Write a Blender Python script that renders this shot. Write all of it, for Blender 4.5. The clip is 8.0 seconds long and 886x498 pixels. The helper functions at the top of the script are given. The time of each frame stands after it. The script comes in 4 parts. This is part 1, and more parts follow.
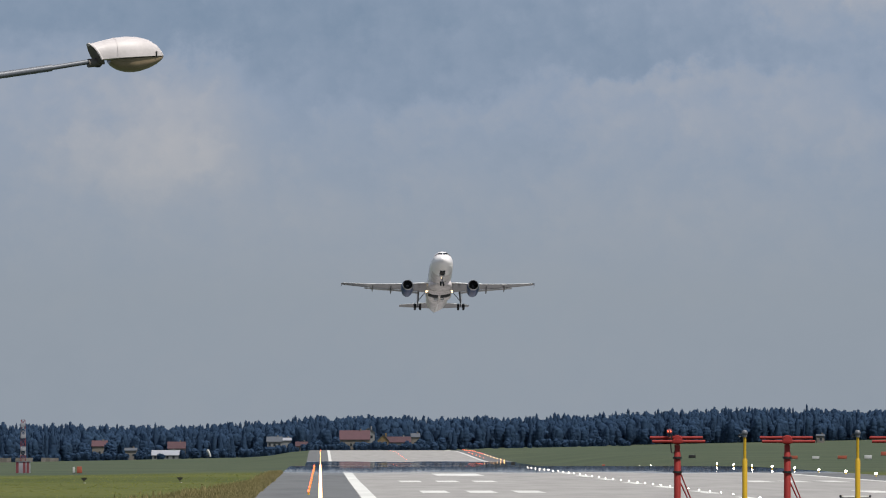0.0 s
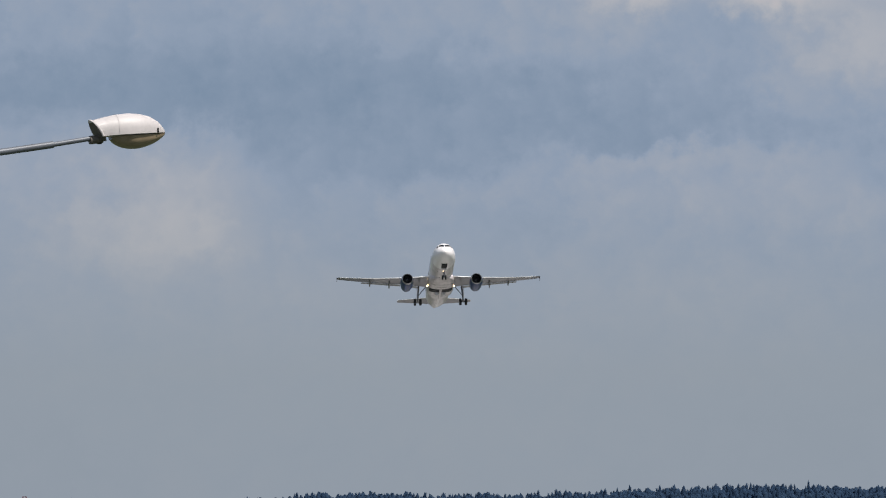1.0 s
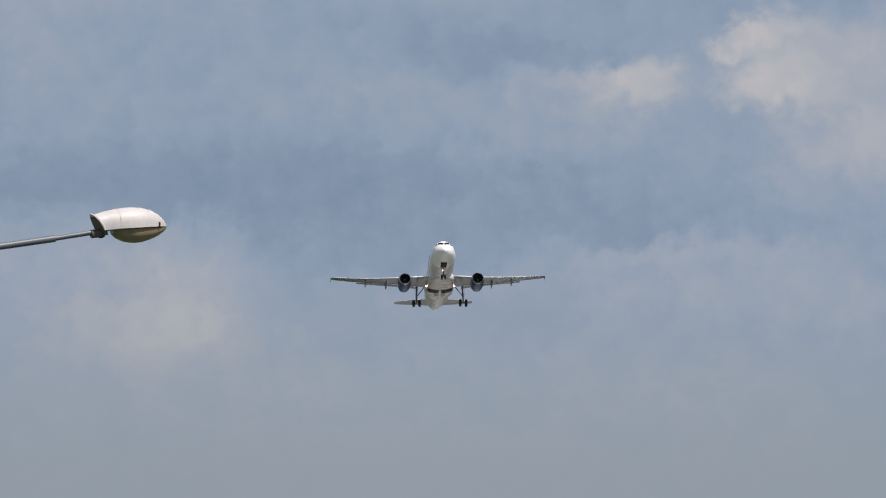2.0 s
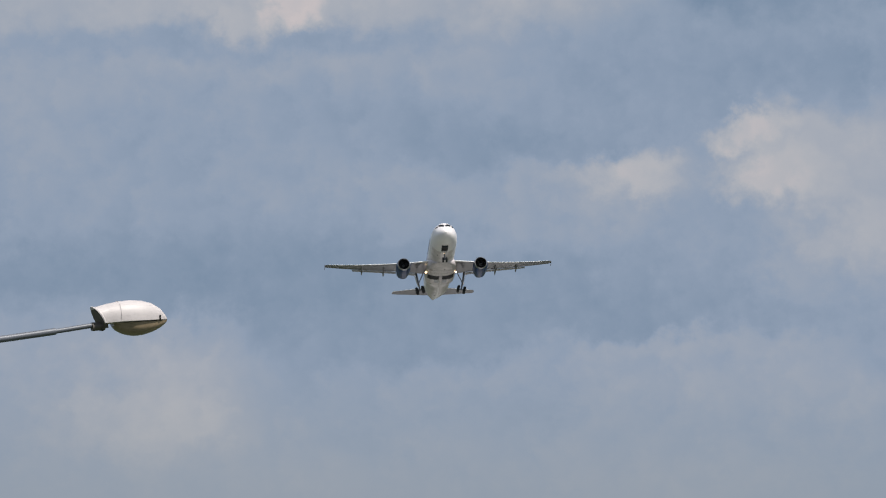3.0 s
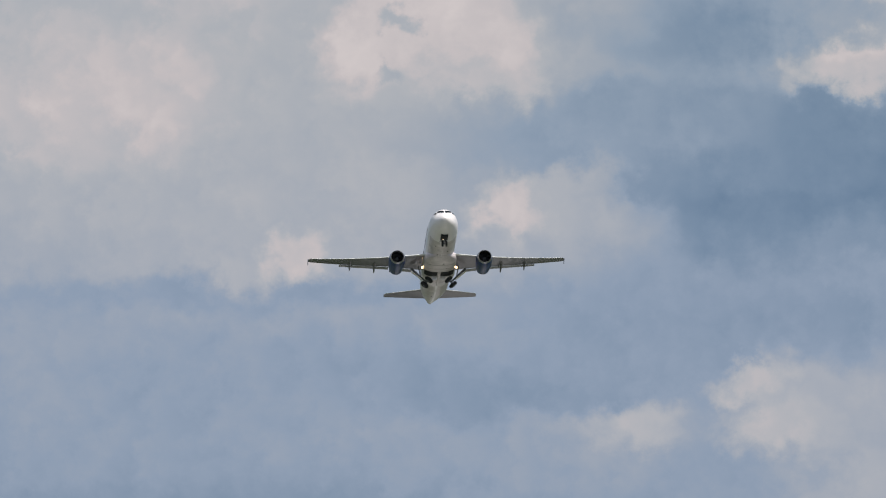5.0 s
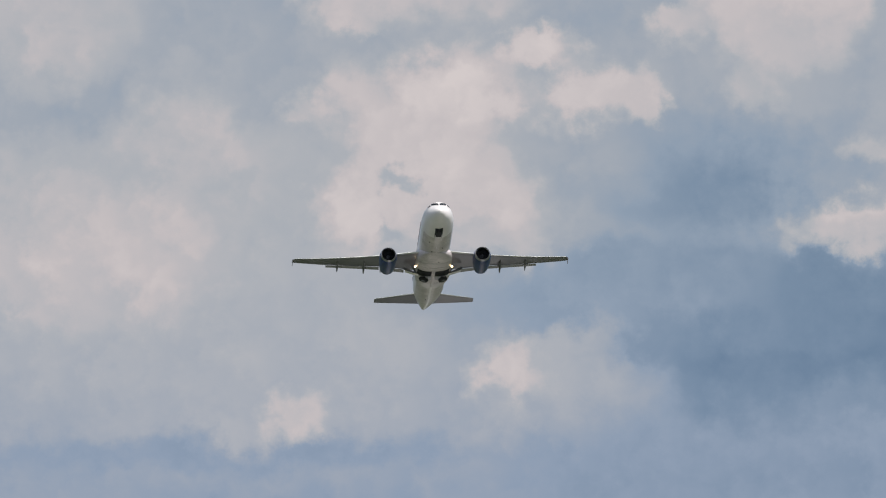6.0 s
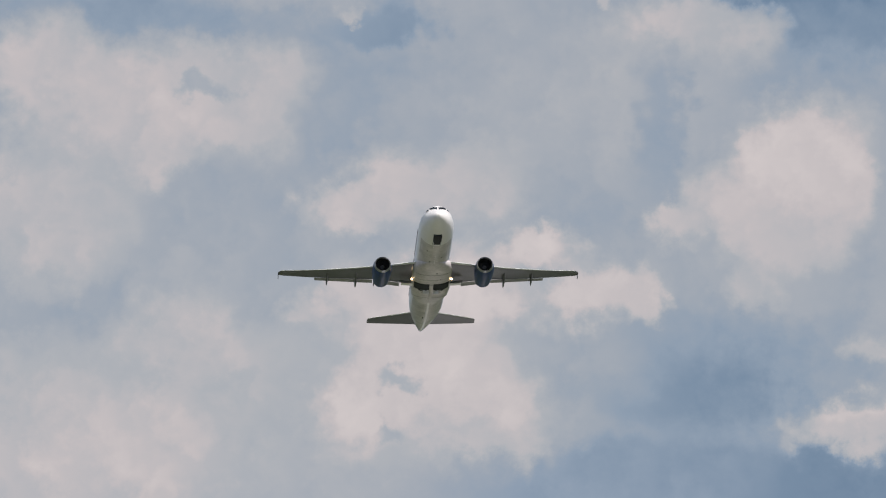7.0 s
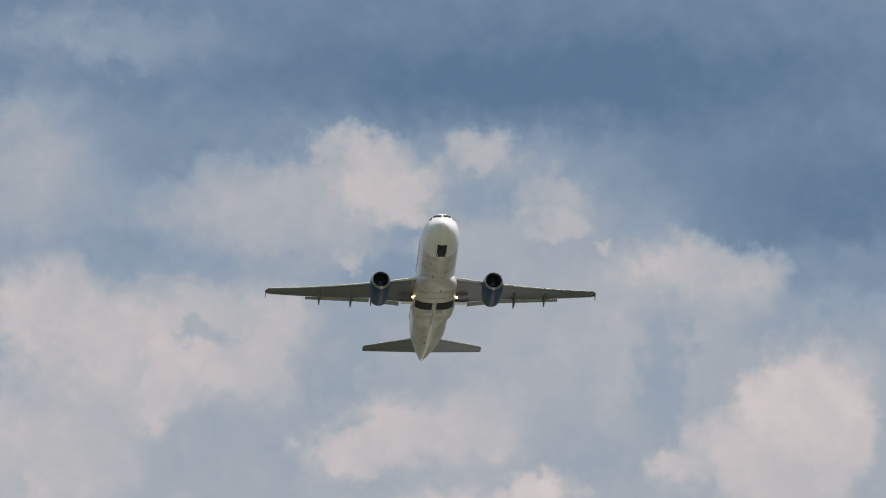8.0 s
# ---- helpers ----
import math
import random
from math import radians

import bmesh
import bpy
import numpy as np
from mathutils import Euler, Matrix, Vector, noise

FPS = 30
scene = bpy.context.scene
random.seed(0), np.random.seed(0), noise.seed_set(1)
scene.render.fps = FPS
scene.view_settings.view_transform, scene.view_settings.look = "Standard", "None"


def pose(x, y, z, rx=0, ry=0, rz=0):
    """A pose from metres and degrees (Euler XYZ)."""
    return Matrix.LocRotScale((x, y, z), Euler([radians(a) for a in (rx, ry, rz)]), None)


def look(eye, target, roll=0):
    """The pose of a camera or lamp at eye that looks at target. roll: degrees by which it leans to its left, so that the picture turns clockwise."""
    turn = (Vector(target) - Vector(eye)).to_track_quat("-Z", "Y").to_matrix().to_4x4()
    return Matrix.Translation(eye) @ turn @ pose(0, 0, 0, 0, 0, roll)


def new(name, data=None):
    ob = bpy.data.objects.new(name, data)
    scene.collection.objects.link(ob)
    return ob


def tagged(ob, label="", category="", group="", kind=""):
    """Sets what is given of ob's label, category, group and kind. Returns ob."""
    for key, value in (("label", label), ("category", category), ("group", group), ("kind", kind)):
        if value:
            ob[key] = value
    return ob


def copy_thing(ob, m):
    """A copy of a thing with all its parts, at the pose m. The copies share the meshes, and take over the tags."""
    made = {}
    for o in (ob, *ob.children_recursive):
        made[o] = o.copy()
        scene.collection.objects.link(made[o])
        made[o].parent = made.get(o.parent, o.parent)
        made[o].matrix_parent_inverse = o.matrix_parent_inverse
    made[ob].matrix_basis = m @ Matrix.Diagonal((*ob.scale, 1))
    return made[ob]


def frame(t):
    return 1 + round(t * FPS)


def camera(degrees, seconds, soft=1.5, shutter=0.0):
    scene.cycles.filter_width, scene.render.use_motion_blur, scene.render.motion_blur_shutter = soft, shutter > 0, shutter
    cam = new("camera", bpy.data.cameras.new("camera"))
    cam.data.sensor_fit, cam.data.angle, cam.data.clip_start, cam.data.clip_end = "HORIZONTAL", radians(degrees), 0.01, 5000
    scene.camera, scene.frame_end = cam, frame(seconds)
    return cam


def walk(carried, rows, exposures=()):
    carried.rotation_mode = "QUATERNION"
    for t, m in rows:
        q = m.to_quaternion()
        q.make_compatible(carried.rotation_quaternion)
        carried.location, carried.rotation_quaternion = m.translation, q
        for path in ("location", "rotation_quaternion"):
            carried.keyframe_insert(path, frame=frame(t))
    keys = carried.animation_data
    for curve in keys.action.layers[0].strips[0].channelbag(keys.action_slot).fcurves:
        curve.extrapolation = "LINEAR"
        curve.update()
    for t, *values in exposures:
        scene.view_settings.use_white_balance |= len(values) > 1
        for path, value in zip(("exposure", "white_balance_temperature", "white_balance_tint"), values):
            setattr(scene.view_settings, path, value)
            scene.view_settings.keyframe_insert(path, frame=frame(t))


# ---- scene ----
# camera: a tripod on the runway's prolongation, tilting up after the aircraft
EYE = (0.0, 0.0, 3.2)
cam = camera(6.411, 8.0, soft=1.1)


def aim(up, side):
    """The camera's pose: degrees above the horizon, degrees to the right of the runway's direction."""
    return pose(*EYE, 90 + up, 0, -side)


TILT = [(0.0, 1.420, 0.888), (0.5, 1.684, 0.884), (1.0, 1.976, 0.877), (1.5, 2.358, 0.870), (1.7, 2.484, 0.868), (2.8, 3.167, 0.862),
        (3.0, 3.329, 0.862), (3.5, 3.746, 0.862), (4.0, 4.190, 0.850), (4.5, 4.640, 0.848), (4.7, 4.845, 0.848), (5.8, 6.045, 0.848),
        (6.0, 6.311, 0.848), (6.5, 7.006, 0.848), (7.0, 7.759, 0.848), (7.5, 8.600, 0.848), (8.0, 9.537, 0.848)]
walk(cam, [(t, aim(up, side)) for t, up, side in TILT])

# world: thin sky behind a broken cloud deck, and one sun
SUN = Vector((0.36, -0.34, 0.87)).normalized()


class Nodes:
    """Short hand for building node trees."""

    def __init__(self, tree):
        self.tree = tree
        tree.nodes.clear()

    def add(self, kind, inputs=()):
        n = self.tree.nodes.new(kind)
        for k, v in dict(inputs).items():
            self.put(n.inputs[k], v)
        return n

    def put(self, socket, v):
        if isinstance(v, bpy.types.NodeSocket):
            self.tree.links.new(v, socket)
        elif isinstance(v, bpy.types.Node):
            self.tree.links.new(v.outputs[0], socket)
        else:
            socket.default_value = v

    def math(self, op, a, b=0.0, clamp=False):
        n = self.add("ShaderNodeMath", {0: a, 1: b})
        n.operation, n.use_clamp = op, clamp
        return n.outputs[0]

    def vec(self, op, a, b=(0, 0, 0)):
        n = self.add("ShaderNodeVectorMath", {0: a, 1: b})
        n.operation = op
        return n.outputs[0]

    def noise(self, vector, scale, detail=4.0, rough=0.55, distortion=0.0):
        return self.add("ShaderNodeTexNoise", {"Vector": vector, "Scale": scale, "Detail": detail, "Roughness": rough,
                                               "Distortion": distortion})

    def ramp(self, fac, stops, interpolation="LINEAR"):
        n = self.add("ShaderNodeValToRGB", {"Fac": fac})
        n.color_ramp.interpolation = interpolation
        while len(n.color_ramp.elements) < len(stops):
            n.color_ramp.elements.new(0.5)
        for e, (at, c) in zip(n.color_ramp.elements, stops):
            e.position = at
            e.color = (*c, 1) if len(c) == 3 else c
        return n.outputs[0]

    def mix(self, fac, a, b, blend="MIX"):
        n = self.add("ShaderNodeMix")
        n.data_type, n.blend_type = "RGBA", blend
        self.put(n.inputs[0], fac)
        self.put(n.inputs[6], a if not isinstance(a, tuple) else (*a[:3], 1))
        self.put(n.inputs[7], b if not isinstance(b, tuple) else (*b[:3], 1))
        return n.outputs[2]


# banks of cloud and gaps: azimuth and height in degrees, half width, half height, brightness, softness of the edge
LOW_BANKS = [(-1.23, 2.32, 0.61, 0.45, 0.57, 0.6), (-0.97, 2.12, 0.22, 0.16, 0.66, 0.5), (-1.36, 2.16, 0.37, 0.22, 0.62, 0.6), (-1.97, 2.49, 0.33, 0.16, 0.47, 0.8), (2.61, 2.64, 0.90, 0.09, 0.48, 0.7),
             (3.18, 2.32, 0.82, 0.16, 0.48, 0.9), (1.75, 2.45, 1.23, 0.12, 0.45, 0.9), (0.52, 2.98, 1.64, 0.37, 0.33, 0.9), (2.28, 2.90, 1.23, 0.18, 0.34, 0.8), (-0.70, 3.06, 1.23, 0.12, 0.31, 0.9)]
PINK_HEADS = [(2.19, 3.91, 0.29, 0.13, 0.68, 0.6), (2.07, 3.84, 0.57, 0.20, 0.5, 0.8), (3.05, 4.20, 0.25, 0.12, 0.74, 0.4), (3.46, 4.15, 0.49, 0.18, 0.6, 0.7), (3.26, 3.86, 0.32, 0.17, 0.72, 0.5),
              (3.79, 3.86, 0.57, 0.45, 0.53, 0.9), (3.95, 3.52, 0.33, 0.20, 0.6, 0.8), (1.34, 4.11, 0.74, 0.14, 0.33, 0.8), (3.18, 4.68, 1.43, 0.25, 0.33, 0.9), (-1.12, 3.21, 1.43, 0.25, 0.35, 0.9),
              (-2.02, 4.52, 0.49, 0.10, 0.44, 0.8), (1.01, 3.76, 1.02, 0.20, 0.44, 0.9)]
PALE_BANK = [(-1.13, 5.83, 2.13, 0.78, 0.62, 0.8), (-1.74, 6.32, 0.82, 0.45, 0.79, 0.7), (-1.21, 6.36, 0.25, 0.25, 0.8, 0.5), (-1.38, 6.03, 0.41, 0.25, 0.72, 0.7), (0.46, 6.48, 0.53, 0.18, 0.7, 0.6),
             (1.04, 6.44, 0.33, 0.12, 0.72, 0.6), (-0.29, 5.16, 0.22, 0.16, 0.8, 0.45), (-0.60, 5.09, 0.33, 0.16, 0.62, 0.7), (0.30, 5.18, 0.25, 0.14, 0.56, 0.8), (0.46, 5.71, 0.37, 0.16, 0.64, 0.6),
             (1.34, 5.46, 0.24, 0.20, 0.84, 0.55), (1.77, 5.38, 0.47, 0.33, 0.64, 0.7), (1.77, 5.67, 0.25, 0.14, 0.62, 0.6), (3.78, 6.48, 0.37, 0.14, 0.74, 0.5)]
BLUE_BANDS = [(3.16, 5.99, 1.43, 0.29, 0.28, 0.8), (2.34, 6.12, 0.61, 0.25, 0.38, 0.9), (3.04, 5.73, 0.82, 0.16, 0.27, 0.7), (-0.72, 4.87, 1.72, 0.12, 0.38, 0.9), (3.78, 5.22, 0.61, 0.12, 0.32, 0.9),
              (-0.72, 3.21, 2.04, 0.16, 0.31, 0.9), (2.34, 4.93, 0.61, 0.25, 0.38, 0.9)]
CENTRE_HEADS = [(-1.01, 6.68, 1.96, 1.06, 0.67, 0.8), (-1.83, 7.42, 0.65, 0.22, 0.5, 0.8), (-0.39, 7.54, 0.20, 0.33, 0.54, 0.8), (1.77, 7.05, 0.49, 0.25, 0.54, 0.8), (0.83, 7.44, 0.45, 0.35, 0.93, 0.4),
                (0.75, 7.09, 0.49, 0.25, 0.88, 0.5), (0.18, 7.34, 0.25, 0.33, 0.8, 0.5), (0.26, 6.70, 0.29, 0.24, 0.88, 0.5), (1.30, 6.68, 0.25, 0.25, 0.84, 0.6), (0.83, 6.74, 0.37, 0.16, 0.84, 0.6),
                (1.44, 7.87, 0.35, 0.15, 0.9, 0.35), (1.89, 7.50, 0.37, 0.21, 0.88, 0.4), (2.19, 7.50, 0.11, 0.20, 0.8, 0.4), (3.33, 7.95, 0.37, 0.25, 0.8, 0.5)]
SIDE_HEADS = [(3.12, 7.58, 0.20, 0.16, 0.74, 0.6), (2.55, 7.99, 0.20, 0.14, 0.76, 0.5), (3.78, 6.54, 0.33, 0.17, 0.86, 0.4), (3.96, 7.09, 0.20, 0.11, 0.74, 0.5), (-1.29, 6.32, 0.25, 0.29, 0.8, 0.5),
              (-0.93, 7.21, 0.45, 0.25, 0.75, 0.6), (-1.70, 5.91, 0.37, 0.20, 0.72, 0.7), (-0.23, 7.34, 0.12, 0.11, 0.74, 0.5), (-2.11, 7.87, 0.45, 0.25, 0.72, 0.7), (3.37, 5.66, 1.43, 0.25, 0.1, 0.8),
              (2.96, 6.07, 1.43, 0.25, 0.22, 0.9), (2.75, 6.76, 0.49, 0.25, 0.3, 0.8), (3.16, 5.29, 1.23, 0.20, 0.23, 0.9), (0.46, 6.52, 0.09, 0.06, 0.6, 0.6), (0.46, 6.85, 0.12, 0.07, 0.6, 0.6)]
UPPER_HEADS = [(0.67, 8.29, 0.65, 0.25, 0.8, 0.5), (0.10, 8.15, 0.33, 0.16, 0.78, 0.4), (1.24, 8.46, 0.29, 0.25, 0.7, 0.6), (3.45, 8.52, 0.45, 0.38, 0.92, 0.35), (3.75, 8.21, 0.20, 0.25, 0.84, 0.5),
               (3.04, 8.21, 0.37, 0.25, 0.8, 0.5), (2.51, 8.07, 0.16, 0.12, 0.76, 0.4), (3.37, 7.93, 0.29, 0.20, 0.76, 0.6), (-1.13, 8.89, 0.78, 0.39, 0.76, 0.6), (-1.38, 8.54, 0.33, 0.14, 0.76, 0.6),
               (-0.60, 9.13, 0.39, 0.25, 0.7, 0.6), (-2.11, 8.21, 0.53, 0.41, 0.75, 0.7), (-2.15, 9.23, 0.33, 0.29, 0.76, 0.6), (1.53, 8.95, 0.94, 0.53, 0.58, 0.8)]
UPPER_GAPS = [(2.55, 7.01, 0.94, 0.37, 0.4, 0.9), (2.22, 5.99, 0.82, 0.25, 0.4, 0.9), (-0.03, 8.83, 0.22, 0.45, 0.46, 0.6), (-0.72, 8.13, 0.61, 0.29, 0.51, 0.8), (2.41, 8.74, 0.16, 0.49, 0.44, 0.5), (0.42, 9.48, 0.25, 0.13, 0.34, 0.6), (3.65, 9.48, 0.61, 0.20, 0.3, 0.8)]
TOP_BANKS = [(0.91, 11.14, 3.88, 0.45, 0.2, 0.7), (1.73, 10.93, 1.55, 0.27, 0.07, 0.9), (-1.13, 10.50, 1.76, 0.25, 0.29, 0.8), (3.37, 10.36, 1.23, 0.61, 0.22, 0.8), (3.73, 9.99, 0.65, 0.37, 0.13, 0.8),
             (-1.74, 11.22, 0.82, 0.20, 0.4, 0.8), (-2.23, 10.28, 0.45, 0.45, 0.58, 0.8), (0.71, 9.91, 1.23, 0.45, 0.6, 0.7), (-0.31, 9.99, 0.82, 0.25, 0.64, 0.7), (0.26, 10.36, 0.33, 0.14, 0.76, 0.4),
             (0.42, 10.11, 0.41, 0.17, 0.8, 0.45), (0.67, 9.95, 0.20, 0.10, 0.74, 0.4), (1.14, 10.36, 0.18, 0.11, 0.7, 0.6)]
TOP_HEADS = [(1.12, 10.07, 0.29, 0.17, 0.42, 0.7), (0.53, 9.77, 0.20, 0.12, 0.38, 0.5), (0.26, 9.54, 0.25, 0.15, 0.38, 0.5), (1.59, 10.07, 0.25, 0.11, 0.62, 0.5), (1.61, 9.89, 0.25, 0.07, 0.7, 0.4),
             (0.10, 9.66, 0.12, 0.06, 0.7, 0.4), (2.04, 9.75, 0.10, 0.06, 0.7, 0.4), (2.59, 9.54, 0.45, 0.21, 0.76, 0.45), (2.26, 9.25, 0.53, 0.31, 0.64, 0.7), (3.00, 9.42, 0.25, 0.25, 0.68, 0.5),
             (3.57, 9.05, 0.74, 0.29, 0.48, 0.8), (-2.15, 9.05, 0.37, 0.35, 0.8, 0.5), (-1.01, 9.01, 0.74, 0.29, 0.79, 0.5), (-1.01, 9.07, 0.18, 0.07, 0.54, 0.5), (2.06, 8.76, 0.61, 0.33, 0.62, 0.7)]


def make_world():
    world = bpy.data.worlds.new("sky")
    scene.world = world
    world.use_nodes = True
    n = Nodes(world.node_tree)
    sky = n.add("ShaderNodeTexSky")
    sky.sky_type, sky.sun_disc = "NISHITA", False
    sky.sun_elevation, sky.sun_rotation = math.asin(SUN.z), math.atan2(SUN.x, SUN.y)
    place = n.add("ShaderNodeTexCoord").outputs["Generated"]
    part3 = n.add("ShaderNodeSeparateXYZ", {0: place})
    ahead = n.math("MAXIMUM", n.math("ABSOLUTE", part3.outputs[1]), 0.08)
    az = n.math("MULTIPLY", n.math("DIVIDE", part3.outputs[0], ahead), 57.3)
    up = n.math("MULTIPLY", n.math("DIVIDE", part3.outputs[2], ahead), 57.3)
    flat = n.add("ShaderNodeCombineXYZ", {0: az, 1: up, 2: part3.outputs[1]}).outputs[0]
    coarse = n.noise(flat, 1.5, 3.0, 0.55)
    fine = n.noise(flat, 5.0, 6.0, 0.6)
    bend = n.vec("MULTIPLY", n.vec("SUBTRACT", coarse.outputs["Color"], (0.5, 0.5, 0.5)), (0.75, 0.5, 0))
    curl = n.vec("MULTIPLY", n.vec("SUBTRACT", fine.outputs["Color"], (0.5, 0.5, 0.5)), (0.46, 0.42, 0))
    bent = n.vec("ADD", n.vec("ADD", flat, bend), n.vec("ADD", curl, (-0.04, 0.03, 0)))
    long_noise = n.noise(n.vec("MULTIPLY", flat, (0.4, 1.2, 1)), 0.8, 4.0, 0.5)
    total = n.ramp(n.math("DIVIDE", up, 20.0), [(0.1, (0.42,) * 3), (0.2, (0.40,) * 3), (0.25, (0.45,) * 3), (0.32, (0.54,) * 3), (0.4, (0.54,) * 3),
                                                (0.48, (0.42,) * 3), (0.55, (0.2,) * 3), (0.7, (0.49,) * 3)])
    total = n.math("ADD", total, n.math("MULTIPLY", n.math("SUBTRACT", long_noise.outputs["Fac"], 0.5), 0.24))
    banks = LOW_BANKS + PINK_HEADS + PALE_BANK + BLUE_BANDS + CENTRE_HEADS + SIDE_HEADS + UPPER_HEADS + UPPER_GAPS + TOP_BANKS + TOP_HEADS
    for a, e, w, h, value, soft in sorted(banks, key=lambda r: -r[2] * r[3]):
        at = n.vec("MULTIPLY", n.vec("SUBTRACT", bent, (a, e, 0)), (1 / w, 1 / h, 0))
        reach = n.add("ShaderNodeVectorMath", {0: at})
        reach.operation = "LENGTH"
        edge = 0.26 + 0.74 * soft
        cover = n.add("ShaderNodeMapRange", {0: reach.outputs["Value"], 1: 1.08 + edge, 2: 1.08 - edge, 3: 0.0, 4: 0.92})
        cover.interpolation_type = "SMOOTHSTEP"
        total = n.math("ADD", total, n.math("MULTIPLY", n.math("SUBTRACT", value, total), cover.outputs[0]))
    lumps = n.add("ShaderNodeTexVoronoi", {"Vector": bent, "Scale": 3.2, "Detail": 1.0})
    lumps.feature = "SMOOTH_F1"
    lumps.inputs["Smoothness"].default_value = 0.8
    billow = n.math("MULTIPLY", total, 0.16)
    total = n.math("ADD", total, n.math("MULTIPLY", n.math("SUBTRACT", 0.40, lumps.outputs["Distance"]), billow))
    total = n.math("ADD", total, n.math("MULTIPLY", n.math("SUBTRACT", fine.outputs["Fac"], 0.5), 0.13))
    total = n.math("ADD", 0.5, n.math("MULTIPLY", n.math("SUBTRACT", total, 0.5), 1.22))
    deck = n.ramp(total, [(0.0, (0.100, 0.168, 0.275)), (0.2, (0.176, 0.246, 0.356)), (0.36, (0.256, 0.318, 0.428)), (0.5, (0.332, 0.366, 0.440)),
                          (0.66, (0.415, 0.424, 0.466)), (0.82, (0.545, 0.494, 0.505)), (1.0, (0.655, 0.585, 0.575))])
    pale = n.ramp(total, [(0.0, (0.092, 0.160, 0.262)), (0.2, (0.170, 0.240, 0.335)), (0.36, (0.262, 0.324, 0.402)), (0.5, (0.342, 0.374, 0.420)),
                          (0.66, (0.418, 0.428, 0.452)), (0.82, (0.540, 0.494, 0.498)), (1.0, (0.645, 0.578, 0.568))])
    aloft = n.add("ShaderNodeMapRange", {0: up, 1: 4.8, 2: 6.6, 3: 0.0, 4: 0.7})
    deck = n.mix(aloft.outputs[0], deck, pale)
    low = n.add("ShaderNodeMapRange", {0: up, 1: 1.1, 2: 2.5, 3: 0.85, 4: 0.0})
    deck = n.mix(low.outputs[0], deck, (0.272, 0.312, 0.364))
    back = n.add("ShaderNodeBackground", {0: deck, 1: 1.06})
    clear = n.add("ShaderNodeBackground", {0: sky.outputs[0], 1: 0.07})
    over = n.add("ShaderNodeMixShader", {0: 0.08, 1: back.outputs[0], 2: clear.outputs[0]})
    n.add("ShaderNodeOutputWorld", {0: over.outputs[0]})


make_world()
sun = new("sun", bpy.data.lights.new("sun", "SUN"))
sun.data.energy, sun.data.angle, sun.data.color = 4.6, radians(0.6), (1.0, 0.95, 0.87)
sun.matrix_world = look(SUN * 100, (0, 0, 0))


# materials
def surface(name, colour, rough=0.5, metal=0.0, vary=0.15, scale=1.0, bump=0.0, coat=0.0, glow=0.0, each=0.0):
    """A procedural surface: base colour with stains and grain at two scales, and fine relief."""
    m = bpy.data.materials.new(name)
    m.use_nodes = True
    n = Nodes(m.node_tree)
    at = n.add("ShaderNodeTexCoord").outputs["Object"]
    large = n.noise(at, scale, 4.0)
    small = n.noise(at, scale * 9, 3.0)
    level = n.math("ADD", n.math("MULTIPLY", large.outputs["Fac"], 0.65), n.math("MULTIPLY", small.outputs["Fac"], 0.35))
    if each:
        level = n.math("ADD", level, n.math("MULTIPLY", n.math("SUBTRACT", n.add("ShaderNodeObjectInfo").outputs["Random"], 0.5), each))
    dark = tuple(c * (1 - vary) for c in colour)
    light = tuple(min(1, c * (1 + vary)) for c in colour)
    tone = n.ramp(level, [(0.3, dark), (0.7, light)])
    b = n.add("ShaderNodeBsdfPrincipled", {"Base Color": tone, "Metallic": metal,
                                           "Roughness": n.math("ADD", rough - 0.06, n.math("MULTIPLY", small.outputs["Fac"], 0.12))})
    b.inputs["Coat Weight"].default_value = coat
    if bump:
        n.put(b.inputs["Normal"], n.add("ShaderNodeBump", {"Height": small.outputs["Fac"], "Strength": bump, "Distance": 0.02 / scale}))
    if glow:
        b.inputs["Emission Color"].default_value = (*colour, 1)
        b.inputs["Emission Strength"].default_value = glow
    n.add("ShaderNodeOutputMaterial", {0: b.outputs[0]})
    return m


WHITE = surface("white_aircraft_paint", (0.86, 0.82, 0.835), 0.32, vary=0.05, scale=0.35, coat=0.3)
# belly tone: blotchy grime, with underside shade put into the base colour
BELLY = surface("belly_grime_and_shade", (0.60, 0.545, 0.555), 0.36, vary=0.34, scale=0.6, coat=0.2)
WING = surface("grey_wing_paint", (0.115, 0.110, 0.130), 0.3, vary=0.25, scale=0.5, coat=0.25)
FLAP = surface("pale_flap_paint", (0.30, 0.295, 0.305), 0.4, vary=0.15, scale=0.5)
EDGE = surface("bare_leading_edge", (0.86, 0.86, 0.86), 0.35, metal=0.15, vary=0.05)
LIP = surface("brushed_intake_lip", (0.42, 0.42, 0.45), 0.3, metal=0.85, vary=0.1)
SEAM = surface("grimy_seam", (0.22, 0.20, 0.19), 0.6, vary=0.3)
NAVY = surface("navy_blue_paint", (0.018, 0.045, 0.15), 0.4, vary=0.1, coat=0.05)
# near-black colour carries the open bays' shade; also on intakes and vents
DARK = surface("shade_black", (0.012, 0.013, 0.017), 0.7, vary=0.3)
STEEL = surface("gear_steel", (0.16, 0.17, 0.19), 0.45, metal=0.4, vary=0.15)
RUBBER = surface("tyre_rubber", (0.014, 0.015, 0.018), 0.75, vary=0.2)
GLASS = surface("cockpit_glass", (0.01, 0.012, 0.016), 0.08, vary=0.1, coat=0.5)
LAMP_ON = surface("landing_light", (1.0, 0.66, 0.36), 0.3, vary=0.0, glow=7)
LAMP_WARM = surface("warm_runway_lamp", (1.0, 0.52, 0.27), 0.3, vary=0.0, glow=3.4)
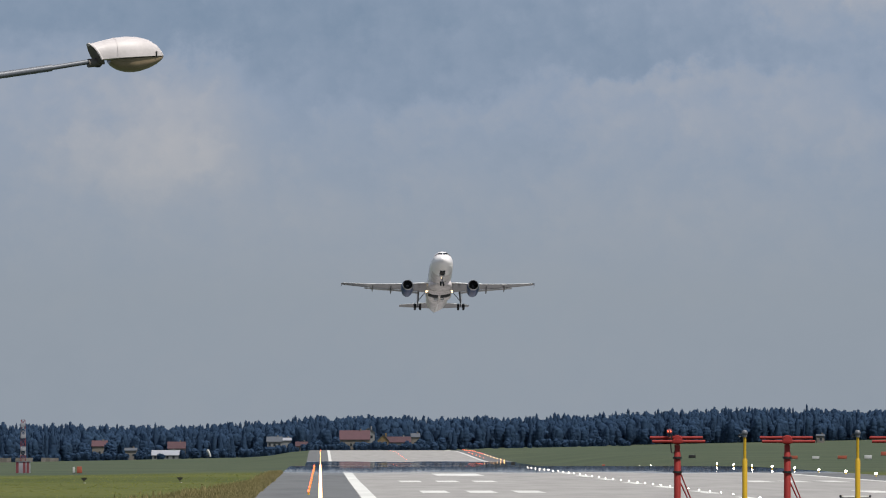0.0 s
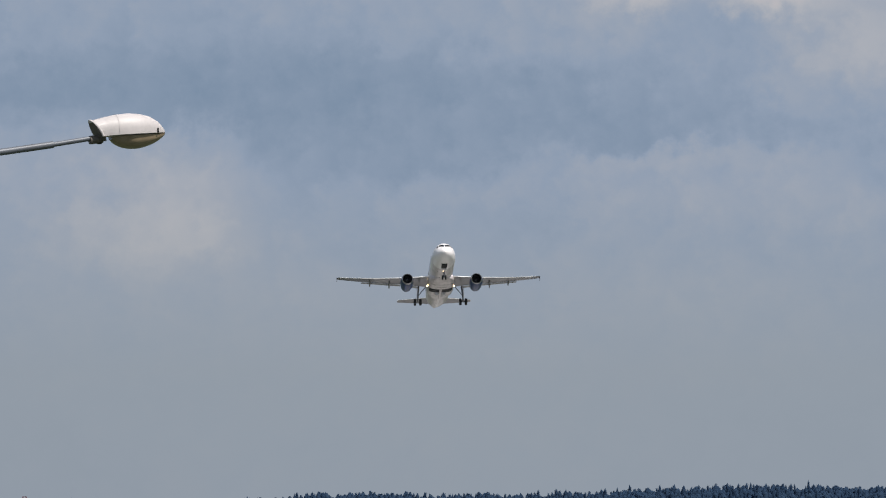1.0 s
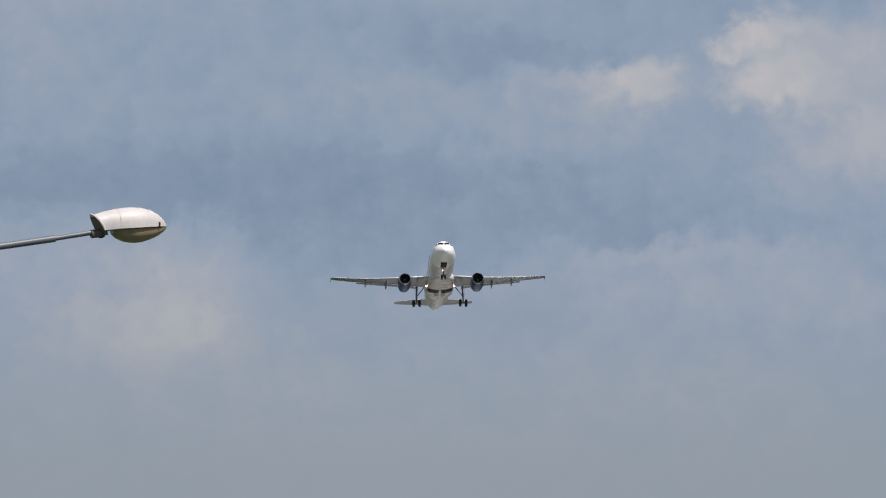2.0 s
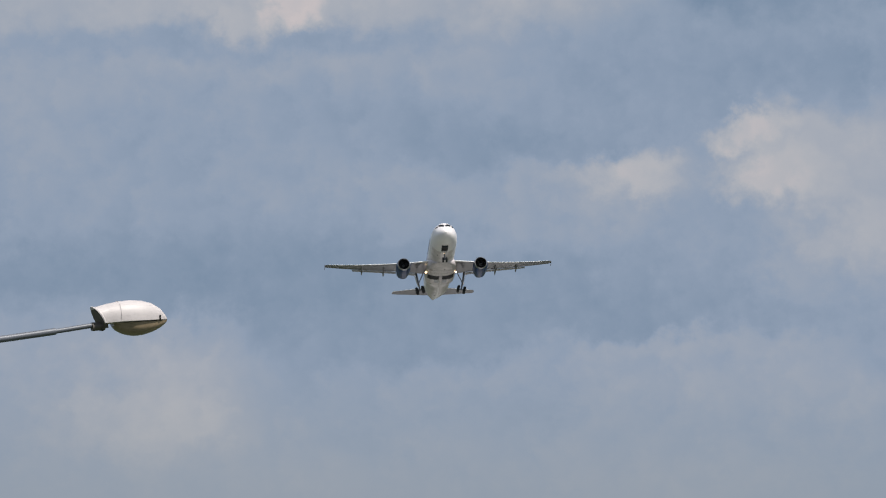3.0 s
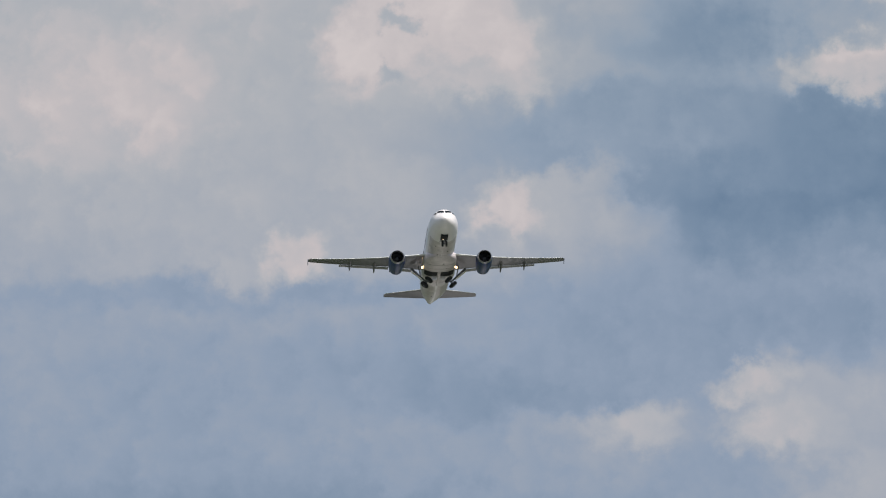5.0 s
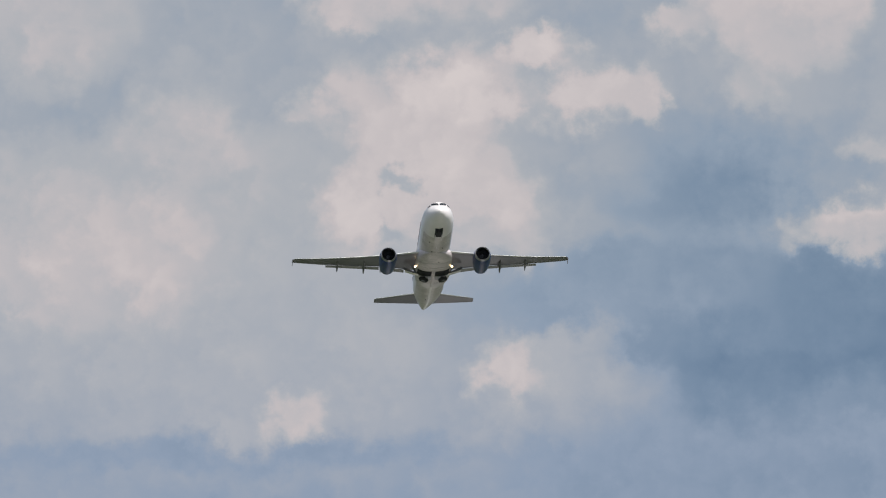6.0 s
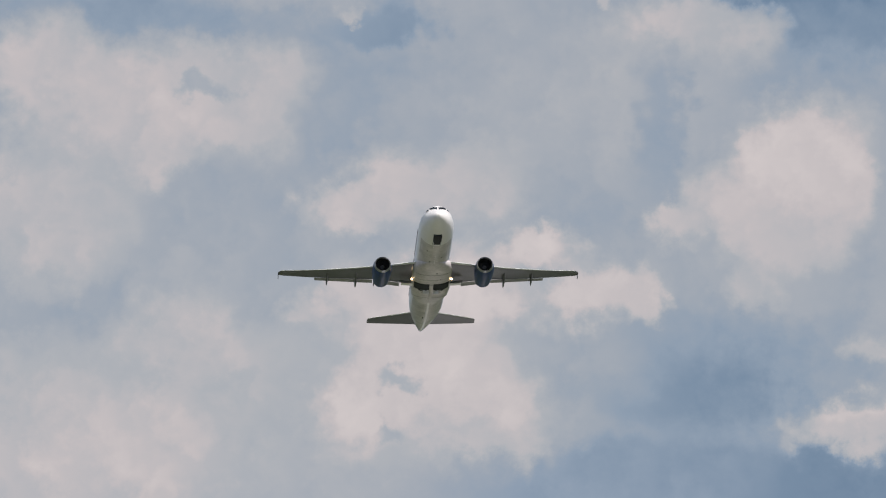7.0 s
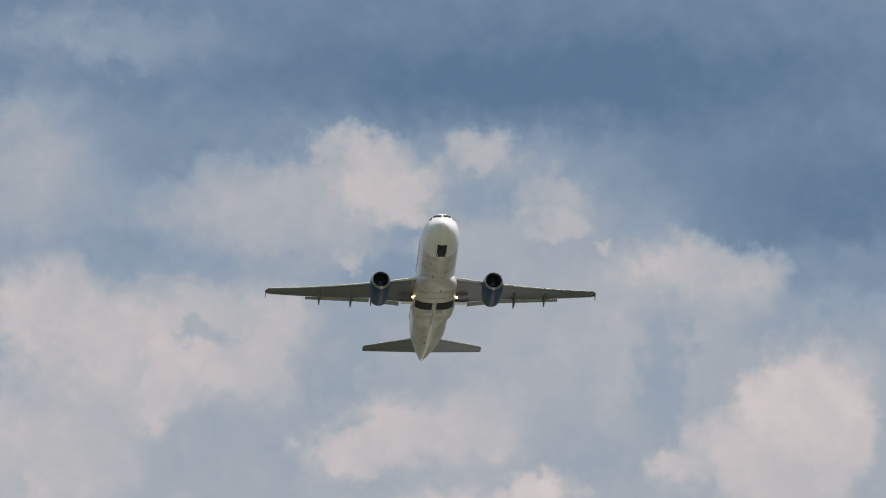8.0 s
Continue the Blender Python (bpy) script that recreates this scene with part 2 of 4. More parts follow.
LAMP_WHITE = surface("runway_lamp", (1.0, 0.93, 0.8), 0.3, vary=0.0, glow=10)
LAMP_AMBER = surface("amber_lamp", (1.0, 0.55, 0.2), 0.3, vary=0.0, glow=3.5)
LAMP_RED = surface("red_lamp", (1.0, 0.13, 0.05), 0.3, vary=0.0, glow=3.5)
ALU = surface("galvanised_steel", (0.13, 0.14, 0.165), 0.5, metal=0.2, vary=0.12, scale=3)
SHELL = surface("luminaire_shell", (0.56, 0.52, 0.525), 0.5, vary=0.12, scale=4, bump=0.05)
BOWL = surface("dirty_lamp_bowl", (0.27, 0.205, 0.135), 0.3, vary=0.3, scale=6, coat=0.3)
GREY_CAP = surface("grey_end_cap", (0.11, 0.095, 0.085), 0.6, vary=0.2, scale=8)
RED = surface("red_airfield_paint", (0.25, 0.010, 0.007), 0.65, vary=0.15, scale=2)
YELLOW = surface("yellow_airfield_paint", (0.52, 0.32, 0.01), 0.45, vary=0.12, scale=2)
SIGN_RED = surface("red_sign", (0.33, 0.08, 0.045), 0.5)
SIGN_WHITE = surface("white_sign", (0.5, 0.5, 0.5), 0.5, vary=0.1)
MAST_WHITE = surface("mast_white", (0.26, 0.265, 0.30), 0.5, vary=0.1)
BLACK = surface("black_plastic", (0.015, 0.015, 0.015), 0.5)
RED_PLAIN = surface("mast_red", (0.16, 0.035, 0.045), 0.5)


# mesh helpers
def mesh_of(name, bm, material, smooth=40):
    data = bpy.data.meshes.new(name)
    bmesh.ops.recalc_face_normals(bm, faces=bm.faces)
    bm.to_mesh(data)
    bm.free()
    if smooth:
        for p in data.polygons:
            p.use_smooth = True
        data.set_sharp_from_angle(angle=radians(smooth))
    for m in material if isinstance(material, (list, tuple)) else [material]:
        data.materials.append(m)
    return data


def part(name, bm, material, parent=None, label="", at=None, smooth=40):
    ob = new(name, mesh_of(name, bm, material, smooth))
    ob.parent = parent
    if at is not None:
        ob.matrix_basis = at
    return tagged(ob, label) if label else ob


def thing(name, at, label, category, group="", kind=""):
    ob = new(name)
    ob.matrix_basis = at
    ob.empty_display_size = 0.3
    return tagged(ob, label, category, group, kind)


def loft(rings, caps=True, closed=True, bm=None):
    """A skin over rings of equal length."""
    bm = bm or bmesh.new()
    rows = [[bm.verts.new(p) for p in ring] for ring in rings]
    for a, b in zip(rows, rows[1:]):
        k = len(a)
        for i in range(k if closed else k - 1):
            bm.faces.new((a[i], a[(i + 1) % k], b[(i + 1) % k], b[i]))
    if caps:
        bm.faces.new(rows[0])
        bm.faces.new(rows[-1])
    return bm


def ring_y(y, cx, cz, rx, rz, k=32, power=2.0):
    out = []
    for i in range(k):
        a = 2 * math.pi * i / k
        c, s = math.cos(a), math.sin(a)
        e = 2 / power
        out.append((cx + rx * math.copysign(abs(c) ** e, c), y, cz + rz * math.copysign(abs(s) ** e, s)))
    return out


def tube(points, radius, k=10, bm=None, caps=True):
    """A round bar along points; radius is one number or one for each point."""
    points = [Vector(p) for p in points]
    rad = radius if isinstance(radius, (list, tuple)) else [radius] * len(points)
    rings = []
    for i, p in enumerate(points):
        d = (points[min(i + 1, len(points) - 1)] - points[max(i - 1, 0)]).normalized()
        a = d.cross(Vector((0.31, 0.17, 0.93)) if abs(d.z) < 0.9 else Vector((1, 0.1, 0))).normalized()
        b = d.cross(a)
        rings.append([p + (a * math.cos(2 * math.pi * j / k) + b * math.sin(2 * math.pi * j / k)) * rad[i] for j in range(k)])
    return loft(rings, caps, True, bm)


def box(lo, hi, bevel=0.0, bm=None):
    bm = bm or bmesh.new()
    made = bmesh.ops.create_cube(bm, size=1, matrix=Matrix.Translation([(a + b) / 2 for a, b in zip(lo, hi)])
                                 @ Matrix.Diagonal([b - a for a, b in zip(lo, hi)] + [1]))
    if bevel:
        edges = {e for v in made["verts"] for e in v.link_edges}
        bmesh.ops.bevel(bm, geom=list(edges), offset=bevel, segments=2, affect="EDGES", profile=0.6)
    return bm


def ball(centre, radii, bm=None, u=16, v=10):
    bm = bm or bmesh.new()
    bmesh.ops.create_uvsphere(bm, u_segments=u, v_segments=v, radius=1,
                              matrix=Matrix.Translation(centre) @ Matrix.Diagonal((*radii, 1)))
    return bm


def spun(profile, k=32, centre=(0, 0, 0), axis="y"):
    """A body of revolution: rows of distance along the axis and radius."""
    rings = []
    for s, r in profile:
        ring = []
        for i in range(k):
            a = 2 * math.pi * i / k
            c, q = r * math.cos(a), r * math.sin(a)
            p = {"x": (s, c, q), "y": (c, s, q), "z": (c, q, s)}[axis]
            ring.append([a0 + b0 for a0, b0 in zip(p, centre)])
        rings.append(ring)
    return loft(rings, caps=False)


# the lie of the land
def between(rows, v):
    if v <= rows[0][0]:
        return rows[0][1]
    for (a, p), (b, q) in zip(rows, rows[1:]):
        if v <= b:
            k = (v - a) / (b - a)
            k = k * k * (3 - 2 * k)
            return p + (q - p) * k
    return rows[-1][1]


RUNWAY_RISE = [(300, 0), (620, 0.1), (1010, 0.42), (1750, -1.75), (2200, -1.7), (2880, 1.1), (3050, 1.2), (3400, 0.6)]
LEFT_RISE = [(450, -0.1), (780, 0.05), (1250, -1.7), (2500, -2.3), (3700, -1.2)]
RIGHT_RISE = [(600, 0.05), (1000, 0.3), (1300, 0.1), (2000, 0.3), (3700, 0.6)]


def land(x, y):
    """Height of the ground."""
    # extra dip tilts the glossy stretch so it mirrors the wood to the camera
    mid = between(RUNWAY_RISE, y) - 0.0015 * max(0.0, min(2250 - y, (y - 1100) * 0.77))
    side = between(LEFT_RISE if x < 25 else RIGHT_RISE, y)
    off = max(0.0, -5 - x, x - 56)
    k = min(1.0, off / 30)
    k = k * k * (3 - 2 * k)
    z = mid + (side - mid) * k
    far = min(1.0, max(0.0, (y - 1000) / 2800))
    return z + far * 0.0215 * max(-320, min(420, x - 25)) * min(1.0, off / 12)


def steps(*runs):
    out = []
    for a, b, d in runs:
        out += list(np.arange(a, b, d))
    return [float(v) for v in out]


YS = steps((-400, 300, 100), (300, 1200, 20), (1200, 3400, 40), (3400, 4950, 110)) + [4960.0]
XS = steps((-2600, -600, 250), (-600, -60, 30), (-60, -4, 8), (-4, 55, 59), (55, 120, 8), (120, 600, 30), (600, 2601, 250))


def sheet(xs, ys, lift=0.0, drop=None):
    bm = bmesh.new()
    rows = [[bm.verts.new((x, y, land(x, y) + lift + (drop(x, y) if drop else 0))) for x in xs] for y in ys]
    for a, b in zip(rows, rows[1:]):
        for i in range(len(xs) - 1):
            bm.faces.new((a[i], a[i + 1], b[i + 1], b[i]))
    return bm


def grass_material():
    m = bpy.data.materials.new("mown_grass")
    m.use_nodes = True
    n = Nodes(m.node_tree)
    at = n.add("ShaderNodeTexCoord").outputs["Object"]
    wide = n.noise(n.vec("MULTIPLY", at, (0.012, 0.012, 0.0)), 1.0, 5.0, 0.6)
    patch = n.noise(n.vec("MULTIPLY", at, (0.14, 0.14, 0.0)), 1.0, 5.0, 0.65)
    tuft = n.noise(n.vec("MULTIPLY", at, (2.5, 2.5, 1)), 1.0, 4.0, 0.6)
    level = n.math("ADD", n.math("MULTIPLY", wide.outputs["Fac"], 0.45), n.math("MULTIPLY", patch.outputs["Fac"], 0.35))
    level = n.math("ADD", level, n.math("MULTIPLY", tuft.outputs["Fac"], 0.14))
    tone = n.ramp(level, [(0.34, (0.052, 0.066, 0.021)), (0.45, (0.076, 0.089, 0.025)), (0.56, (0.112, 0.116, 0.037)), (0.7, (0.17, 0.15, 0.068))])
    # far grass is coloured duller for haze, unseen near grass to cut green bounce
    xyz = n.add("ShaderNodeSeparateXYZ", {0: at})
    edge = n.math("ADD", xyz.outputs[1], n.math("MULTIPLY", wide.outputs["Fac"], 120.0))
    dulled = n.add("ShaderNodeMapRange", {0: edge, 1: 880.0, 2: 960.0, 3: 0.0, 4: 1.0}).outputs[0]
    near = n.add("ShaderNodeMapRange", {0: edge, 1: 430.0, 2: 480.0, 3: 1.0, 4: 0.0}).outputs[0]
    dulled = n.math("MAXIMUM", dulled, near)
    dull_grass = n.ramp(level, [(0.38, (0.046, 0.064, 0.042)), (0.55, (0.074, 0.088, 0.055)), (0.72, (0.14, 0.128, 0.08))])
    tone = n.mix(dulled, tone, dull_grass)
    b = n.add("ShaderNodeBsdfPrincipled", {"Base Color": tone, "Roughness": 0.95})
    b.inputs["Specular IOR Level"].default_value = 0.1
    n.put(b.inputs["Normal"], n.add("ShaderNodeBump", {"Height": tuft.outputs["Fac"], "Strength": 0.2, "Distance": 0.1}))
    n.add("ShaderNodeOutputMaterial", {0: b.outputs[0]})
    return m


def pavement_material(name, colour, mirage=True):
    """Worn concrete; a far stretch is made mirror-smooth, standing in for heat mirage."""
    m = bpy.data.materials.new(name)
    m.use_nodes = True
    n = Nodes(m.node_tree)
    at = n.add("ShaderNodeTexCoord").outputs["Object"]
    xyz = n.add("ShaderNodeSeparateXYZ", {0: at})
    stain = n.noise(n.vec("MULTIPLY", at, (0.3, 0.035, 0)), 1.0, 5.0, 0.6)
    grain = n.noise(n.vec("MULTIPLY", at, (1.6, 0.8, 0)), 1.0, 4.0, 0.6)
    level = n.math("ADD", n.math("MULTIPLY", stain.outputs["Fac"], 0.7), n.math("MULTIPLY", grain.outputs["Fac"], 0.3))
    tone = n.ramp(level, [(0.3, tuple(c * 0.78 for c in colour)), (0.5, colour), (0.7, tuple(c * 1.15 for c in colour))])
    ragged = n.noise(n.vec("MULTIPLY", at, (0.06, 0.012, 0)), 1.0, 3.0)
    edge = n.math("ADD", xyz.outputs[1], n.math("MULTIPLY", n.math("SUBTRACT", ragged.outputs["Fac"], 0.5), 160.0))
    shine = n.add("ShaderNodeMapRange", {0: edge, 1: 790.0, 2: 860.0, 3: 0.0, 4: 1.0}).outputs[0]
    shine_end = n.add("ShaderNodeMapRange", {0: edge, 1: 2280.0, 2: 2330.0, 3: 1.0, 4: 0.0}).outputs[0]
    shine = n.math("MULTIPLY", shine, shine_end)
    rough = n.math("SUBTRACT", 0.85, n.math("MULTIPLY", shine, 0.83 if mirage else 0.0))
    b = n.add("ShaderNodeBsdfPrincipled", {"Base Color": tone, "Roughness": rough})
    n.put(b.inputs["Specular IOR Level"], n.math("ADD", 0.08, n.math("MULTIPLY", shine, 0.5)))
    n.add("ShaderNodeOutputMaterial", {0: b.outputs[0]})
    return m


GRASS = grass_material()
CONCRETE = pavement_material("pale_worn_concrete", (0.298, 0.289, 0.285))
SHOULDER = pavement_material("grey_asphalt", (0.135, 0.14, 0.148))
PAINT = pavement_material("worn_white_marking", (0.6, 0.6, 0.59))

ground = part("ground", sheet(XS, YS, -0.05), GRASS, label="mown airfield grass, patchy green and straw")
tagged(ground, category="ground", kind="structure")
RUN_YS = steps((300, 1200, 15), (1200, 3060, 25)) + [3060.0]
runway = part("runway", sheet([2.4, 10, 18, 25.5, 33, 41, 48.6], RUN_YS), CONCRETE, label="long pale concrete runway, glossy far off for the heat mirage")
tagged(runway, category="runway", kind="structure")
part("shoulder", sheet([-4, -1, 2.4], RUN_YS, -0.004), SHOULDER, runway, "grey asphalt shoulder")
part("shoulder", sheet([48.6, 52, 55.5], RUN_YS, -0.004), SHOULDER, runway, "grey asphalt shoulder")
for x in (2.45, 47.65):
    part("side_stripe", sheet([x, x + 0.9], RUN_YS, 0.008), PAINT, runway, "white side stripe")
part("aiming_marking", sheet([11.4, 13.7, 16.0], [770, 785, 800, 815], 0.008), PAINT, runway)
for y0, count in ((518, 3), (660, 3), (858, 2)):
    for side in (-1, 1):
        for i in range(count):
            x = 25.5 + side * (11.6 + 3.15 * i)
            part("touchdown_marking", sheet([x - 0.9, x + 0.9], [y0, y0 + 7.5, y0 + 15, y0 + 22.5], 0.008), PAINT, runway)
for i in range(14):
    y0 = 330 + 60 * i
    part("centre_dash", sheet([25.05, 25.95], [y0, y0 + 10, y0 + 20, y0 + 30], 0.008), PAINT, runway)


# the airliner: nose towards -y, x across, origin 16 m behind the nose on the fuselage axis
NOSE = -16.0


def fuselage_at(s):
    """Half width, half height and centre height of the fuselage, s metres behind the nose."""
    rows = [(0, 0.02, 0.02, -0.62), (0.15, 0.36, 0.34, -0.61), (0.5, 0.68, 0.64, -0.60), (1.0, 0.98, 0.92, -0.565),
            (1.6, 1.26, 1.19, -0.465), (2.4, 1.52, 1.64, -0.215), (3.2, 1.72, 1.86, -0.13), (4.2, 1.87, 2.00, -0.05), (5.5, 1.96, 2.065, 0),
            (6.2, 1.975, 2.07, 0), (24.0, 1.975, 2.07, 0), (26.5, 1.93, 1.98, 0.09), (29.0, 1.72, 1.72, 0.33),
            (31.5, 1.36, 1.38, 0.60), (34.0, 0.92, 0.98, 0.86), (36.0, 0.52, 0.60, 1.02), (37.2, 0.26, 0.30, 1.10), (37.57, 0.14, 0.15, 1.12)]
    for a, b in zip(rows, rows[1:]):
        if s <= b[0]:
            k = (s - a[0]) / (b[0] - a[0])
            return [u + (v - u) * k for u, v in zip(a[1:], b[1:])]
    return rows[-1][1:]


def wing_section(le, x, z, chord, thick, k=14, twist=0.0):
    """A closed aerofoil ring at span x with its leading edge at le metres behind the nose."""
    top, low = [], []
    for i in range(k + 1):
        q = 0.5 - 0.5 * math.cos(math.pi * i / k)
        h = 5 * thick * (0.2969 * math.sqrt(q) - 0.126 * q - 0.3516 * q * q + 0.2843 * q ** 3 - 0.1015 * q ** 4)
        camber = 0.02 * (1 - (2 * q - 1) ** 2)
        drop = -math.tan(radians(twist)) * q
        top.append((x, NOSE + le + q * chord, z + (camber + h * 0.55 + drop) * chord))
        low.append((x, NOSE + le + q * chord, z + (camber - h * 0.5 + drop) * chord))
    return top + low[-2:0:-1]


def wing_at(x):
    """Leading edge, chord and height of the wing at span x."""
    le = 12.05 + (x - 1.97) * 0.535
    chord = 6.0 - (x - 1.97) * 0.51 if x < 6.4 else 3.74 - (x - 6.4) * 0.215
    z = -1.2 + (x - 1.97) * 0.089 + 1.0 * (max(0, x - 2) / 15) ** 2
    return le, chord, z


def make_airliner():
    plane = thing("airliner", pose(0, 1392, 30), "white twin-engine airliner climbing after take-off with dark blue engine cowls", "aircraft")
    # fuselage with finely stepped rings
    stations = [0, .06, .15, .3, .5, .75, 1, 1.3, 1.6, 2.0, 2.4, 2.8, 3.2, 3.7, 4.2, 4.8, 5.5, 6.2] + [6.2 + 1.48 * i for i in range(1, 13)] + \
               [25, 26.5, 27.7, 29, 30.2, 31.5, 32.7, 34, 35, 36, 36.7, 37.2, 37.57]
    rings = []
    for s in stations:
        w, h, c = fuselage_at(s)
        rings.append(ring_y(NOSE + s, 0, c, w, h, 48))
    bm = loft(rings)
    # lower faces get the belly tone, shade and grime painted together
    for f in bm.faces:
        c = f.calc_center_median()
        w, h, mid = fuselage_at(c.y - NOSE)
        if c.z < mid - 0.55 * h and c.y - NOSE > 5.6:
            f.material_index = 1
    part("fuselage", bm, [WHITE, BELLY], plane, "white fuselage, cream belly darkened for grime and underside shade")
    # belly fairing, wider than the fuselage
    rows = [(10.3, 0.6, 0.15, -1.95), (11.2, 1.55, 0.5, -1.75), (12.2, 2.05, 0.95, -1.5), (13.5, 2.22, 1.15, -1.37), (18.5, 2.24, 1.17, -1.36),
            (20.0, 2.1, 1.0, -1.4), (21.4, 1.6, 0.6, -1.55), (22.4, 0.9, 0.25, -1.8), (22.9, 0.3, 0.08, -1.95)]
    part("belly_fairing", loft([ring_y(NOSE + s, 0, c, w, h, 36, 2.6) for s, w, h, c in rows]), BELLY, plane, "cream belly fairing darkened for grime and underside shade")
    # keel strip under the belly
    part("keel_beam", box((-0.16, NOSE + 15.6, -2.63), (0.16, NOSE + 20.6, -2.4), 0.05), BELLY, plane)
    # gear bays: two near-black solid blocks beside the keel paint the openings' shade
    for side in (-1, 1):
        bm = loft([[(side * x, NOSE + s, z) for x, z in ((0.22, -2.565), (0.9, -2.555), (1.45, -2.48), (1.95, -2.2), (1.95, -2.05), (1.2, -2.2), (0.22, -2.3))]
                   for s in (15.45, 16.95)])
        part("bay_shade_block", bm, DARK, plane, "near-black block for the shade in the open main gear bay", smooth=0)
        part("bay_door", box((side * 0.55 - 0.34, NOSE + 17.1, -3.0), (side * 0.55 + 0.34, NOSE + 17.18, -2.5), 0.03), WHITE, plane, "white gear bay door hanging open")
    # nose gear bay: a near-black box stands for the shade inside
    w, h, c = fuselage_at(4.0)
    part("nose_bay_shade_block", box((-0.47, NOSE + 2.75, c - h - 0.06), (0.47, NOSE + 5.15, c - h + 0.35), 0.05), DARK, plane, "near-black block for the shade in the open nose gear bay")
    for side in (-1, 1):
        part("nose_gear_door", box((side * 0.40 - 0.025, NOSE + 4.3, -2.45), (side * 0.40 + 0.025, NOSE + 5.3, -1.95), 0.01), WHITE, plane)
    # wings
    for side in (-1, 1):
        secs = []
        for x in (1.2, 1.97, 3.2, 4.5, 5.75, 6.4, 8, 10, 12, 14, 15.8, 16.7, 17.0):
            le, chord, z = wing_at(x)
            thick = 0.125 - 0.04 * min(1, x / 9)
            if x == 17.0:
                le, chord = le + 0.35, chord - 0.5
            secs.append(wing_section(le, side * x, z, chord, thick, twist=1.5 - 3 * x / 17))
        bm = loft(secs)
        for f in bm.faces:
            c = f.calc_center_median()
            le, chord, z = wing_at(abs(c.x))
            if c.y - NOSE < le + 0.05 * chord:
                f.material_index = 1
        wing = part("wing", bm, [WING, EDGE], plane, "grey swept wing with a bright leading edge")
        for x0, x1, c0, c1 in ((3.5, 6.2, 0.75, 0.75), (6.55, 13.0, 0.7, 0.5)):
            secs = []
            for x, chord in ((x0, c0), (x1, c1)):
                le, full, z = wing_at(x)
                tw = math.tan(radians(1.5 - 3 * x / 17)) * full
                secs.append(wing_section(le + full - 0.12, side * x, z - tw - 0.09, chord, 0.13, 8, twist=10))
            part("flap", loft(secs), FLAP, wing)
        for x, size in ((6.35, 0.8), (8.4, 1.0), (11.6, 0.85)):
            le, chord, z = wing_at(x)
            base = z - math.tan(radians(1.5 - 3 * x / 17)) * chord
            prof = [(-1.9, 0.02, 0.03, 0.1), (-1.5, 0.10, 0.14, 0.02), (-0.7, 0.15, 0.24, -0.10), (0.1, 0.15, 0.25, -0.22), (0.9, 0.10, 0.17, -0.38), (1.3, 0.02, 0.03, -0.48)]
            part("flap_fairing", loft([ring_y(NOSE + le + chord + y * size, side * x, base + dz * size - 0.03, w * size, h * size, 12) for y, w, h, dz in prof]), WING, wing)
        le, chord, z = wing_at(17.0)
        fence = [[(side * (17.0 + dx), NOSE + le + y, z + h) for y, h in ((0.4, 0), (1.3, 0.42), (1.6, 0.42), (1.7, 0.0), (1.75, -0.3), (1.45, -0.3), (0.6, -0.06))] for dx in (0.0, 0.06)]
        part("wingtip_fence", loft(fence), WING, wing, smooth=0)
        # engine: cowl, bright lip, dark intake, fan, spinner, core
        ex, e0, ez = side * 5.75, NOSE + 10.7, -2.03
        cowl = spun([(e0 + 0.28, 0.965), (e0 + 0.7, 1.045), (e0 + 1.4, 1.09), (e0 + 2.4, 1.08), (e0 + 3.6, 1.0), (e0 + 4.7, 0.87), (e0 + 4.7, 0.82), (e0 + 3.9, 0.85)], 36, (ex, 0, ez))
        eng = part("engine", cowl, NAVY, plane, "navy blue engine cowl with a bright intake lip")
        part("intake_lip", spun([(e0 + 0.282, 0.963), (e0 + 0.1, 0.915), (e0, 0.85), (e0 + 0.06, 0.80), (e0 + 0.25, 0.775)], 36, (ex, 0, ez)), LIP, eng, "bare metal lip")
        part("intake_duct", spun([(e0 + 0.24, 0.777), (e0 + 0.7, 0.775), (e0 + 1.0, 0.79), (e0 + 1.02, 0.01)], 36, (ex, 0, ez)), DARK, eng)
        part("fan_spinner", spun([(e0 + 0.55, 0.01), (e0 + 0.7, 0.11), (e0 + 0.98, 0.23)], 20, (ex, 0, ez)), STEEL, eng)
        bm = bmesh.new()
        for i in range(24):
            a = 2 * math.pi * i / 24
            t0, t1 = a, a + 0.17
            r0, r1 = 0.23, 0.765
            loft([[(ex + r * math.cos(t), e0 + y - dy, ez + r * math.sin(t)) for r, t, dy in ((r0, t0, 0), (r1, t0, 0.06), (r1, t1, -0.02), (r0, t1, -0.03))]
                  for y in (0.96, 0.99)], bm=bm)
        part("fan", bm, DARK, eng, smooth=0)
        part("core_nozzle", spun([(e0 + 3.9, 0.68), (e0 + 4.9, 0.57), (e0 + 5.4, 0.43), (e0 + 5.4, 0.3), (e0 + 6.0, 0.02)], 24, (ex, 0, ez)), STEEL, eng)
        le, chord, z = wing_at(5.75)
        part("pylon", loft([[(ex + sx * 0.2, e0 + y, zz) for y, zz in ((0.9, ez + 1.0), (4.1, z + 0.25), (6.1, z - 0.1), (5.2, ez + 0.45), (3.6, ez + 0.6))] for sx in (-1, 1)]), WHITE, eng, smooth=0)
        # slats drooped before the leading edge
        for x0, x1 in ((2.7, 5.2), (6.3, 16.6)):
            secs = []
            for k in range(7):
                x = x0 + (x1 - x0) * k / 6
                le, chord, z = wing_at(x)
                secs.append(wing_section(le - 0.085 * chord, side * x, z - 0.035 * chord, 0.13 * chord, 0.17, 8, twist=-24))
